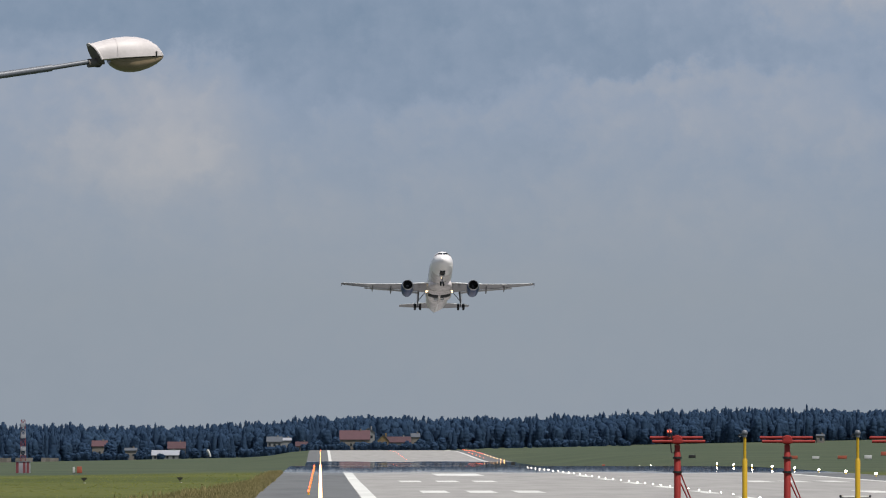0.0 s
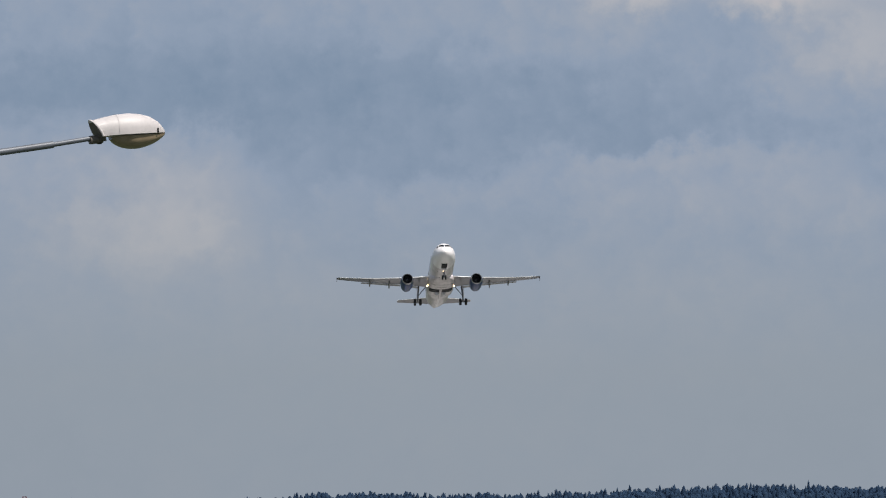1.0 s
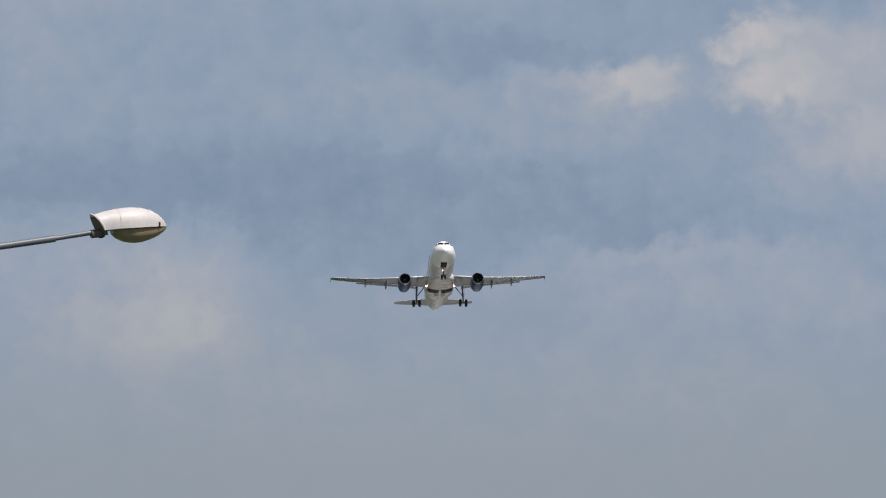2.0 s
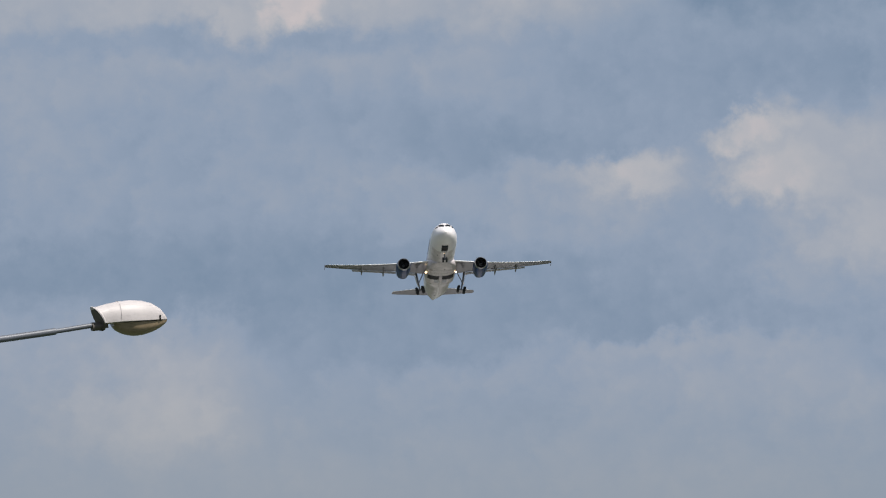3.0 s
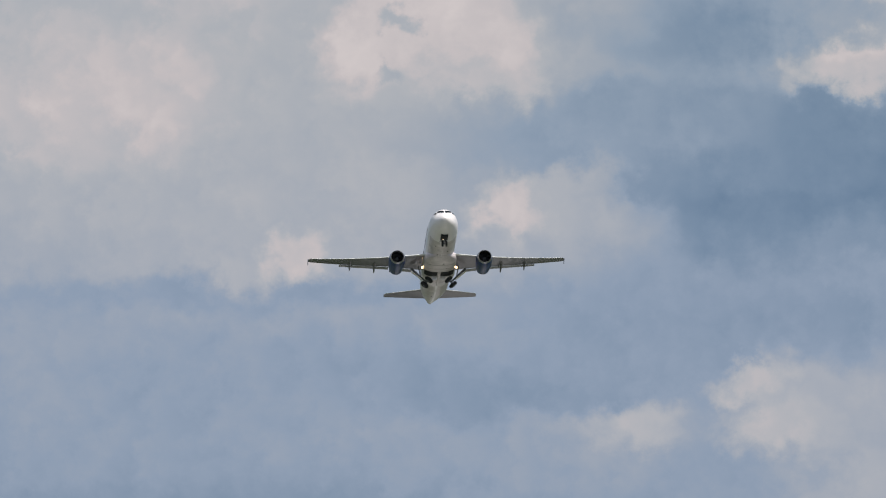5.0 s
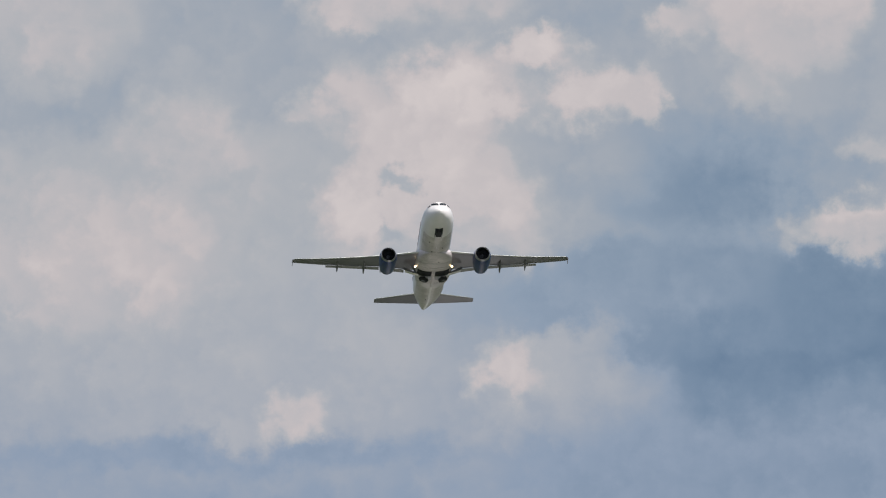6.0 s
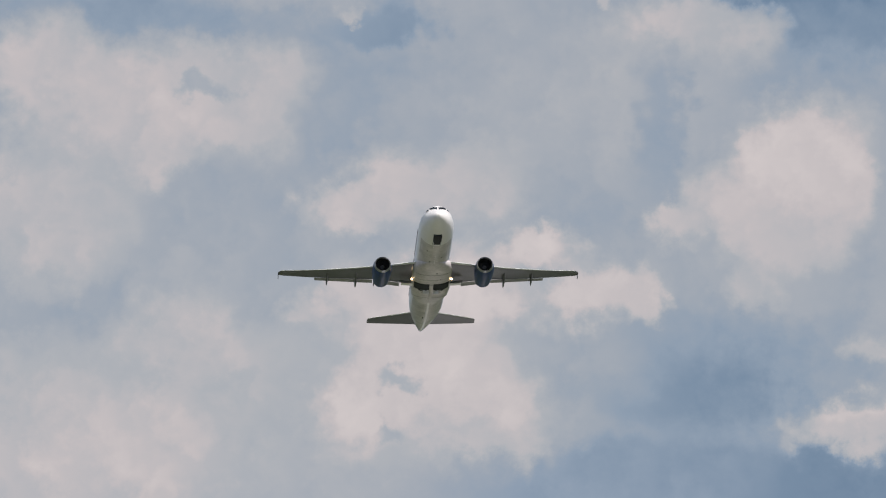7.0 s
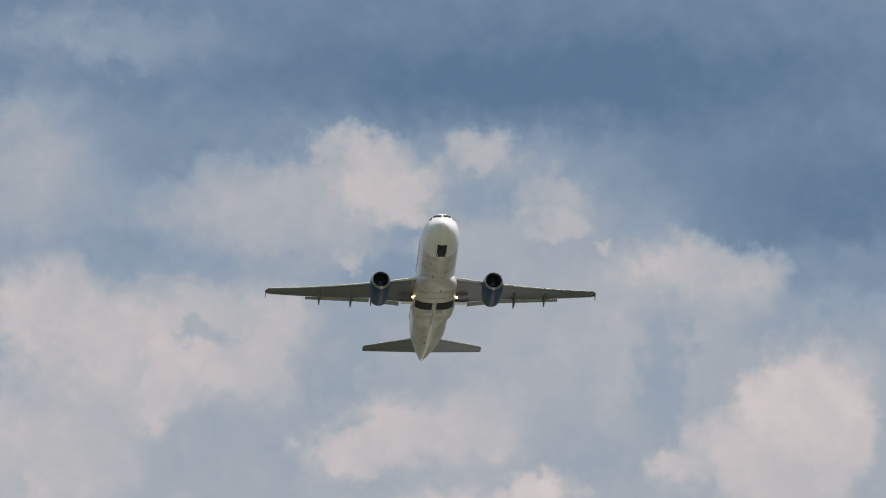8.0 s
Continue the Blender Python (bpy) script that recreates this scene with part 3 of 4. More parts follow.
            part("slat", loft(secs), EDGE, wing, "bright drooped slat")
        # tailplane
        secs = [wing_section(le, side * x, z, chord, 0.1) for x, le, chord, z in ((0.5, 31.3, 4.1, 0.9), (1.0, 31.65, 3.8, 0.97), (6.0, 35.2, 1.5, 1.62), (6.22, 35.6, 1.05, 1.65))]
        bm = loft(secs)
        for f in bm.faces:
            c = f.calc_center_median()
            if c.y - NOSE < 31.3 + (abs(c.x) - 0.5) * 0.7 + 0.2:
                f.material_index = 1
        part("tailplane", bm, [WING, EDGE], plane, "grey tailplane")
        # landing light in the wing root
        part("landing_light", ball((side * 2.25, NOSE + 15.2, -1.95), (0.13, 0.1, 0.13)), LAMP_ON, plane, "lit landing light")
        # cabin door outlines and side stripe of windows
        for i in range(36):
            s = 7.0 + i * 0.53
            if 14 < s < 15:
                continue
            bm = box((side * 1.955 - 0.02, NOSE + s, 0.32), (side * 1.955 + 0.02, NOSE + s + 0.24, 0.66), 0.01)
            part("cabin_window", bm, GLASS, plane)
        # cockpit panes laid on the skin: a front pane and two side panes
        for name, corners in (("windscreen", ((1.42, 1.50), (2.00, 0.90), (2.45, 0.95), (1.98, 1.52))),
                              ("cockpit_pane", ((2.08, 0.80), (2.36, 0.56), (2.85, 0.60), (2.50, 0.86)))):
            rings = []
            for i in range(5):
                row = []
                for j in range(5):
                    u, v = i / 4, j / 4
                    st, a = [(1 - v) * ((1 - u) * p + u * q) + v * ((1 - u) * r + u * o) for p, q, o, r in zip(*corners)]
                    w, h, c = fuselage_at(st)
                    row.append((side * (w + 0.03) * math.cos(a), NOSE + st - 0.02, c + (h + 0.03) * math.sin(a)))
                rings.append(row)
            bm = loft(rings, caps=False, closed=False)
            bmesh.ops.solidify(bm, geom=bm.faces[:], thickness=0.02)
            part(name, bm, GLASS, plane)
    # fin
    secs = [[(sx * q * t, NOSE + le + y * ch, z) for q, y in ((0, 0), (1, 0.25), (0.9, 0.5), (0, 1))  for sx in (1,)] +
            [(-q * t, NOSE + le + y * ch, z) for q, y in ((0.9, 0.5), (1, 0.25))] for le, ch, z, t in ((28.6, 6.4, 1.6, 0.32), (30.2, 5.3, 3.0, 0.27), (34.0, 2.2, 7.6, 0.12))]
    part("fin", loft(secs), NAVY, plane, "navy blue fin")
    # raised white strip added for a pale streak under the tail
    secs = []
    for s in (21.5, 24.5, 27, 29.5, 32, 34, 35.5, 36.8):
        w, h, c = fuselage_at(s)
        secs.append([(-0.2, NOSE + s, c - h + 0.08), (-0.1, NOSE + s, c - h - 0.05), (0.1, NOSE + s, c - h - 0.05), (0.2, NOSE + s, c - h + 0.08)])
    part("tail_ridge", loft(secs), WHITE, plane, "pale strip added under the tail")
    for x, s in ((-0.9, 7.3), (0.75, 9.0), (-0.5, 10.0), (0.45, 12.4), (-0.6, 13.3), (0.9, 14.0), (-0.35, 26.8)):
        w, h, c = fuselage_at(s)
        z = c - h * math.sqrt(1 - (x / w) ** 2) if not 11 < s < 22 else -2.5 + 0.05 * abs(x)
        part("vent", box((x - 0.06, NOSE + s, z - 0.02), (x + 0.06, NOSE + s + 0.25, z + 0.05), 0.01), DARK, plane)
    # seams of the belly panels
    for s in (12.9, 14.3, 17.9, 19.3):
        part("panel_seam", tube([(x, NOSE + s, -1.37 - 1.165 * (1 - (abs(x) / 2.22) ** 2.6) ** (1 / 2.6)) for x in (-1.9, -1.5, -0.9, -0.3, 0.3, 0.9, 1.5, 1.9)], 0.014, 6), SEAM, plane)
    for side in (-1, 1):
        part("fairing_seam", tube([(side * x, NOSE + s, z) for x, s, z in ((0.35, 10.35, -2.09), (0.95, 11.0, -2.0), (1.45, 11.7, -1.72), (1.9, 12.6, -1.1))], 0.022, 6), SEAM, plane)
    # small aerials under the belly
    for s in (8.2, 9.6, 23.6):
        w, h, c = fuselage_at(s)
        part("aerial", loft([[(sx * 0.02, NOSE + s + y, c - h + z) for y, z in ((0, 0.02), (0.32, 0.02), (0.36, -0.25), (0.2, -0.25))] for sx in (-1, 1)]), WHITE, plane, smooth=0)
    # undercarriage: each leg turns about its hinge
    legs = {}
    for side in (-1, 1):
        hinge = (side * 3.6, NOSE + 16.9, -1.5)
        leg = tube([(0, 0, 0), (side * 0.1, 0, -1.2), (side * 0.2, 0.02, -2.75)], [0.15, 0.14, 0.10], 12)
        tube([(side * 0.05, 0, -1.6), (-side * 1.2, -0.1, -0.1)], 0.07, 8, leg)
        tube([(side * 0.15, 0.05, -1.4), (side * 0.15, 0.35, -1.9), (side * 0.2, 0.1, -2.5)], 0.05, 8, leg)
        gear = part("main_gear", leg, STEEL, plane, "main undercarriage leg with two wheels", pose(*hinge))
        part("axle", tube([(side * 0.2 - 0.55, 0.02, -2.75), (side * 0.2 + 0.55, 0.02, -2.75)], 0.08, 10), STEEL, gear)
        part("leg_door", box((side * 0.32 - 0.025, -0.3, -2.0), (side * 0.32 + 0.025, 0.3, -0.25), 0.01), WHITE, gear)
        for k in (-0.46, 0.46):
            prof = [(-0.20, 0.25), (-0.21, 0.42), (-0.16, 0.54), (-0.08, 0.58), (0.08, 0.58), (0.16, 0.54), (0.21, 0.42), (0.20, 0.25)]
            bm = spun([(s, r) for s, r in prof], 24, (side * 0.2 + k, 0.02, -2.75), "x")
            wheel = part("wheel", bm, RUBBER, gear, "black tyre")
            hub = spun([(-0.15, 0.02), (-0.17, 0.26), (0.17, 0.26), (0.15, 0.02)], 16, (side * 0.2 + k, 0.02, -2.75), "x")
            bm = bmesh.new()
            bm.from_mesh(wheel.data)
            hubm = mesh_of("hub", hub, STEEL)
            for p in hubm.polygons:
                p.material_index = 1
            bm.from_mesh(hubm)
            bm.to_mesh(wheel.data)
            wheel.data.materials.append(STEEL)
            bm.free()
        legs[side] = gear
    leg = tube([(0, 0, 0), (0, 0.0, -1.0), (0, -0.05, -1.95)], [0.14, 0.12, 0.10], 12)
    tube([(0, 0, -0.9), (0, 0.3, -0.3)], 0.05, 8, leg)
    gear = part("nose_gear", leg, STEEL, plane, "nose undercarriage leg with two wheels", pose(0, NOSE + 5.0, -1.65))
    part("axle", tube([(-0.3, -0.05, -1.95), (0.3, -0.05, -1.95)], 0.05, 8), STEEL, gear)
    for k in (-0.25, 0.25):
        prof = [(-0.12, 0.02), (-0.13, 0.32), (-0.08, 0.40), (0.08, 0.40), (0.13, 0.32), (0.12, 0.02)]
        part("wheel", spun(prof, 20, (k, -0.05, -1.95), "x"), RUBBER, gear, "black tyre")
    part("leg_door", box((-0.3, -0.22, -0.85), (0.3, -0.18, -0.35), 0.01), WHITE, gear)
    part("taxi_light", ball((-0.12, -0.25, -0.95), (0.06, 0.04, 0.06)), LAMP_ON, gear, "lit taxi light")
    legs[0] = gear
    return plane, legs


airliner, gear_legs = make_airliner()


# street lamp beside the path, its post out of sight
def make_street_lamp():
    lamp = thing("street_lamp", pose(-4.15, 81.14, 0.0, 0, 0, 22), "galvanised street lamp with a pale shell luminaire and dirty bowl", "street lamp")
    part("post", tube([(0, 0, 0), (0, 0, 1.2), (0, 0, 1.25), (0, 0, 6.6)], [0.09, 0.085, 0.07, 0.05], 16), ALU, lamp)
    pts = [(0, 0, 6.53), (0.1, 0, 6.83), (0.4, 0, 6.94), (0.95, 0, 7.014), (1.48, 0, 7.096)]
    part("arm", tube(pts, [0.05, 0.045, 0.04, 0.036, 0.036], 14), ALU, lamp)
    part("arm_sleeve", tube([(1.48, 0, 7.096), (1.97, 0, 7.18)], 0.026, 12), ALU, lamp)
    x0 = 1.90
    # upper shell: rings along x, flat below
    rings = []
    for s, top, half in ((-0.012, 0.17, 0.125), (0.0, 0.175, 0.13), (0.02, 0.165, 0.122), (0.12, 0.19, 0.135), (0.25, 0.213, 0.155), (0.38, 0.22, 0.165), (0.5, 0.208, 0.16), (0.6, 0.178, 0.14), (0.69, 0.122, 0.105), (0.745, 0.06, 0.06), (0.775, 0.012, 0.02)):
        low = 7.195 + (s - 0.1) * 0.075
        slant = -0.42 * (0.25 - s) if s < 0.25 else 0.0
        ring = []
        for i in range(17):
            a = math.pi * i / 16
            ring.append((x0 + s * 1.045 + 0.09 * max(0, 1 - s / 0.25) + slant * math.sin(a), half * math.cos(a), low + top * math.sin(a) ** 0.8 if 0 < i < 16 else low))
        ring += [(x0 + s * 1.045 + 0.09 * max(0, 1 - s / 0.25), -half * 0.5, low - 0.012), (x0 + s * 1.045 + 0.09 * max(0, 1 - s / 0.25), half * 0.5, low - 0.012)]
        rings.append(ring)
    shell = part("luminaire", loft(rings), SHELL, lamp, "pale oval luminaire shell")
    part("rear_cap", loft([[(x0 + 0.085 - 0.095 * q + dx, y, 7.19 + 0.165 * q) for y, q in [(0.115 * math.cos(a), math.sin(a) ** 0.8 if 0 < a < 3.14 else 0) for a in [math.pi * i / 12 for i in range(13)]] + [(-0.07, -0.3), (0.07, -0.3)]] for dx in (-0.012, 0.03)]), GREY_CAP, shell, "brown-grey end cap")
    part("clamp", tube([(x0 - 0.02, 0, 7.15), (x0 + 0.12, 0, 7.165)], 0.045, 10), GREY_CAP, shell)
    part("seam", tube([(x0 + 0.255 , 0.158 * math.cos(a), 7.207 + 0.216 * math.sin(a) ** 0.8) for a in [math.pi * (i + 0.3) / 20.6 for i in range(21)]], 0.0014, 6), SHELL, shell)
    rings = []
    for i in range(21):
        q = i / 20
        s = 0.20 + 0.56 * q
        swell = math.sin(math.pi * (0.02 + 0.96 * q) ** 0.86)
        low = 7.183 + (s - 0.1) * 0.075
        rings.append([(x0 + s * 1.045, (0.03 + 0.11 * swell ** 0.6) * math.cos(a), low - 0.142 * swell ** 0.62 * math.sin(a) ** 0.7) for a in [math.pi * i / 14 for i in range(15)]])
    part("bowl", loft(rings), BOWL, shell, "yellowed lamp bowl")
    part("latch", box((x0 + 0.685, -0.125, 7.235), (x0 + 0.702, -0.08, 7.285), 0.003), BLACK, shell)
    part("clip", box((x0 + 0.07, -0.03, 7.11), (x0 + 0.11, 0.03, 7.15), 0.01), BLACK, shell)
    return lamp


make_street_lamp()


# the airfield
def make_localizer(x, y, beacon):
    z0 = land(x, y)
    t = thing("localizer_antenna", pose(x, y, z0), "red T-shaped landing aid antenna " + ("with a red obstacle light" if beacon else "on a braced red post"),
              "antenna", "antennas of the localizer row")
    part("post", tube([(0, 0, 0), (0, 0, 3.0), (0, 0, 3.02), (0, 0, 3.2)], [0.10, 0.095, 0.08, 0.08], 16), RED, t)
    part("base_plate", box((-0.3, -0.3, 0), (0.3, 0.3, 0.06), 0.01), RED, t)
    part("cap", spun([(-0.16, 0.02), (-0.15, 0.12), (-0.1, 0.14), (0.1, 0.14), (0.15, 0.12), (0.16, 0.02)], 20, (0, 0, 3.34), "y"), RED, t)
    for yy, zz, dx in ((-0.14, 3.30, 0.03), (0.14, 3.405, -0.02)):
        part("dipole", tube([(-0.74 + dx, yy, zz), (-0.73 + dx, yy, zz), (0.73 + dx, yy, zz), (0.74 + dx, yy, zz)], [0.03, 0.042, 0.042, 0.03], 12), RED, t)
        part("bracket", box((-0.14, yy - 0.05, zz - 0.05), (0.14, yy + 0.05, zz + 0.05), 0.01), RED, t)
    for zz in (2.85, 2.45):
        part("clamp", spun([(zz - 0.03, 0.1), (zz - 0.03, 0.13), (zz + 0.03, 0.13), (zz + 0.03, 0.1)], 16, (0, 0, 0), "z"), BLACK, t)
    for dx in (0.0, 0.12):
        part("brace", tube([(0.09, 0.05 + dx, 2.42 - 2.2 * dx), (1.05 + dx * 0.2, 0.3 + dx, 0.04)], 0.02, 8), RED, t)
    if beacon:
        part("cable", tube([(-0.16, -0.12, 3.5), (-0.19, -0.14, 3.2), (-0.17, -0.15, 3.0), (-0.1, -0.15, 2.97), (-0.06, -0.12, 3.15)], 0.018, 8), BLACK, t)
        part("beacon_stem", tube([(-0.22, 0, 3.42), (-0.22, 0, 3.53)], 0.03, 8), BLACK, t)
        b = part("beacon", spun([(3.52, 0.03), (3.53, 0.075), (3.6, 0.08), (3.64, 0.05), (3.65, 0.01)], 14, (-0.22, 0, 0), "z"), RED_PLAIN, t, "red obstacle light")
        for dx in (-0.035, 0.035):
            part("lens", ball((-0.22 + dx, -0.07, 3.58), (0.018, 0.018, 0.018), u=8, v=6), LAMP_RED, b)
    return t


for i in range(3):
    make_localizer(9.93 + 3.06 * i, 220, i == 0)


def make_approach_light(x, y):
    t = thing("approach_light", pose(x, y, land(x, y)), "unlit clear approach light on a thin yellow post", "airfield light", "approach lights on yellow posts")
    part("lower_post", tube([(0, 0, 0), (0, 0, 2.78), (0, 0, 2.82)], [0.075, 0.072, 0.05], 14), YELLOW, t)
    part("upper_post", tube([(0, 0, 2.8), (0, 0, 3.44)], 0.042, 12), YELLOW, t)
    part("lamp", ball((0, 0, 3.54), (0.085, 0.085, 0.09)), ALU, t, "grey domed lamp head")
    part("collar", spun([(3.42, 0.03), (3.42, 0.065), (3.47, 0.065), (3.47, 0.03)], 14, (0, 0, 0), "z"), ALU, t)
    part("cable", tube([(-0.05, 0, 3.44), (-0.14, 0, 3.42), (-0.18, 0, 3.46), (-0.13, 0, 3.50), (-0.06, 0, 3.5)], 0.014, 8), BLACK, t)
    return t


make_approach_light(11.86, 221)
make_approach_light(15.02, 221)


def make_light_bar():
    t = thing("approach_light_bar", pose(14.97, 221.5, land(15, 221.5)), "low white approach light bar with two dark lamps", "airfield light")
    part("bar", tube([(-0.42, 0, 1.74), (0.42, 0, 1.74)], 0.04, 10), SIGN_WHITE, t)
    for x in (-0.35, 0.35):
        part("leg", tube([(x, 0, 0), (x, 0, 1.78)], 0.03, 8), YELLOW, t)
    for x in (-0.4, 0.43):
        part("lamp", ball((x, -0.02, 1.77), (0.035, 0.05, 0.04), u=10, v=8), BLACK, t)


make_light_bar()


# runway lights: a low stem and a glowing lens
def make_light(kind, lens, glow, size, low=False):
    t = thing("runway_light", pose(0, 0, -50), f"{glow} runway light " + ("set low in the concrete" if low else "on a low stem beside the pavement"), "runway light", kind)
    up = 0.02 if low else 0.17
    part("stem", tube([(0, 0, 0), (0, 0, up - 0.01), (0, 0, up)], [0.09, 0.05, 0.08], 8), ALU if low else YELLOW, t)
    part("lens", ball((0, 0, up + size), (size, size, size), u=10, v=8), lens, t)
    return t


def rows_of_lights():
    for kind, lens, glow, size, places in (
            ("left edge lights", LAMP_WARM, "glowing warm white", 0.125, [(0.0, 440 + 24 * i) for i in range(23)]),
            ("left amber lights", LAMP_AMBER, "glowing amber", 0.12, [(0.0, 1900 + 60 * i) for i in range(14)]),
            ("left red lights", LAMP_RED, "glowing red", 0.08, [(-0.75, 500 + 45 * i) for i in range(12)] + [(0.0, 2760 + 60 * i) for i in range(4)]),
            ("centre lights", LAMP_WHITE, "glowing white", 0.046, [(25.9, 436 + 15 * i) for i in range(15)] + [(25.9, 664 + 18 * i) for i in range(19)]),
            ("right edge lights", LAMP_WHITE, "glowing warm white", 0.13, [(53.2, 757 + 43.5 * i) for i in range(8)] + [(53.2, y) for y in (1273, 1318, 1359)]),
            ("far centre lights", LAMP_RED, "glowing red", 0.09, [(25.9, 2380 + 60 * i) for i in range(10)]),
            ("far right amber lights", LAMP_AMBER, "glowing amber", 0.15, [(53.2, 2290 + 45 * i) for i in range(7)]),
            ("far right red lights", LAMP_RED, "glowing red", 0.13, [(53.2, 2560 + 30 * i) for i in range(14)] + [(50, 2420 + 60 * i) for i in range(5)])):
        first = make_light(kind, lens, glow, size, "centre" in kind)
        for i, (x, y) in enumerate(places):
            at = pose(x, y, land(x, y))
            if i == 0:
                first.matrix_basis = at
            else:
                copy_thing(first, at)


rows_of_lights()


def make_sign(x, y, wide, high, colour, label, legs=0.3):
    t = thing("airfield_sign", pose(x, y, land(x, y) - 0.05), label, "sign", "airfield signs")
    part("panel", box((-wide / 2, -0.12, legs), (wide / 2, 0.12, legs + high), 0.03), colour, t)
    part("frame", box((-wide / 2 - 0.05, -0.07, legs - 0.06), (wide / 2 + 0.05, 0.07, legs + 0.02), 0.01), BLACK, t)
    for s in (-1, 1):
        part("leg", tube([(s * wide * 0.35, 0, 0), (s * wide * 0.35, 0, legs)], 0.04, 8), ALU, t)


for sx, y, w, h, col, label in ((1405, 1500, 1.5, 0.55, SIGN_RED, "low red taxiway sign on the grass"), (1444, 1480, 1.3, 0.5, SIGN_WHITE, "low white taxiway sign on the grass"),
                                (1491, 1490, 1.7, 0.55, SIGN_RED, "low red taxiway sign on the grass"), (1537, 1480, 1.4, 0.6, SIGN_WHITE, "low white taxiway sign on the grass"),
                                (1566, 1700, 1.6, 0.8, SIGN_RED, "low red taxiway sign on the grass"), (1225, 1700, 1.5, 0.6, BLACK, "black back of a taxiway sign"),
                                (936, 1700, 1.0, 0.9, BLACK, "black back of a taxiway sign"), (908, 2000, 0.9, 0.8, BLACK, "black back of a taxiway sign"), (950, 1750, 0.7, 0.6, SIGN_WHITE, "small white board on the grass"),
                                (1000, 1700, 0.7, 0.6, SIGN_WHITE, "small white board on the grass"), (1045, 1700, 0.6, 0.5, SIGN_WHITE, "small white board on the grass"),
                                (1068, 1750, 0.7, 0.7, SIGN_RED, "small red board on the grass"), (1091, 1650, 0.7, 0.5, SIGN_WHITE, "small white board on the grass"),
                                (131, 1400, 0.35, 1.0, SIGN_WHITE, "narrow white marker board"), (141, 1390, 0.9, 1.1, SIGN_RED, "orange-red marker board on grass")):
    make_sign((sx - 567) / 14000 * y, y, w, h, col, label)


def make_marker(x, y):
    t = thing("grass_marker", pose(x, y, land(x, y) - 0.05), "small black wedge-shaped light unit on a thin stem in the grass", "airfield light", "black units in the grass")
    part("head", loft([[(a, b, z) for a, b in ((-w, -0.1), (w, -0.1), (w, 0.1), (-w, 0.1))] for z, w in ((0.22, 0.06), (0.34, 0.2), (0.44, 0.25), (0.47, 0.2))]), BLACK, t, smooth=0)
    part("stem", tube([(0, 0, 0), (0, 0, 0.24)], 0.03, 8), BLACK, t)
    part("foot", tube([(-0.05, 0, 0.06), (0.18, 0, 0.02)], 0.02, 6), SIGN_WHITE, t)


make_marker(-19.7, 660)
make_marker(-11.7, 660)


def make_mast():
    x, y = -56.3, 1500
    t = thing("lattice_mast", pose(x, y, land(x, y) - 0.05), "red and white lattice mast beside a striped cabin", "mast")
    top, n = 10.1, 12
    for i in range(n):
        a, b = top * i / n, top * (i + 1) / n
        ra, rb = 0.55 - 0.2 * i / n, 0.55 - 0.2 * (i + 1) / n
        bm = bmesh.new()
        for sx, sy in ((-1, -1), (1, -1), (1, 1), (-1, 1)):
            tube([(sx * ra, sy * ra, a), (sx * rb, sy * rb, b)], 0.06, 6, bm)
        for f in range(4):
            c = [(-1, -1), (1, -1), (1, 1), (-1, 1)]
            p, q = c[f], c[(f + 1) % 4]
            tube([(p[0] * ra, p[1] * ra, a), (q[0] * rb, q[1] * rb, b)], 0.04, 5, bm)
            tube([(q[0] * ra, q[1] * ra, a), (p[0] * rb, p[1] * rb, b)], 0.04, 5, bm)
            tube([(p[0] * rb, p[1] * rb, b), (q[0] * rb, q[1] * rb, b)], 0.04, 5, bm)
        part("mast_section", bm, RED_PLAIN if (i // 2) % 2 else MAST_WHITE, t)
    for z in (4.2, 6.6, 8.8):
        part("aerial_panel", box((-0.45, -0.75, z), (0.45, -0.5, z + 0.7), 0.04), MAST_WHITE, t)
    cabin = part("cabin", box((-1.35, -1.2, 0), (1.35, 1.2, 2.15), 0.03), MAST_WHITE, t, "red and white striped cabin")
    for k in (-1.05, 0.25, 0.95):
        part("red_stripe", box((k - 0.25, -1.215, 0.02), (k + 0.25, -1.19, 2.13)), RED_PLAIN, cabin, smooth=0)
    part("cabin_roof", box((-1.45, -1.3, 2.15), (1.45, 1.3, 2.25), 0.03), ALU, cabin)


make_mast()


def make_windsock():
    x, y = -41.5, 2900
    t = thing("windsock", pose(x, y, land(x, y) - 0.1), "white windsock hanging from a slender pole", "windsock")
    part("pole", tube([(0, 0, 0), (0, 0, 4.6)], 0.07, 8), ALU, t)
    part("sock", tube([(0.0, 0, 4.5), (0.5, 0, 4.0), (0.9, 0, 3.0), (1.2, 0, 1.9)], [0.45, 0.5, 0.42, 0.25], 12), SIGN_WHITE, t)


make_windsock()

# houses before the wood
ROOF_RED = surface("red_roof_tiles", (0.060, 0.028, 0.036), 0.8, vary=0.3, scale=0.8, each=0.4)
ROOF_GREY = surface("grey_roof", (0.07, 0.08, 0.10), 0.7, vary=0.25, scale=0.8)
ROOF_PALE = surface("pale_sheet_roof", (0.28, 0.29, 0.33), 0.5, vary=0.12, scale=0.8)
PLASTER = surface("cream_plaster", (0.16, 0.145, 0.13), 0.9, vary=0.15, scale=0.6)
PLASTER_WHITE = surface("white_plaster", (0.20, 0.205, 0.215), 0.9, vary=0.12, scale=0.6)
OCHRE = surface("ochre_plaster", (0.17, 0.12, 0.06), 0.9, vary=0.2, scale=0.6)
PANE = surface("window_glass", (0.02, 0.025, 0.03), 0.1)


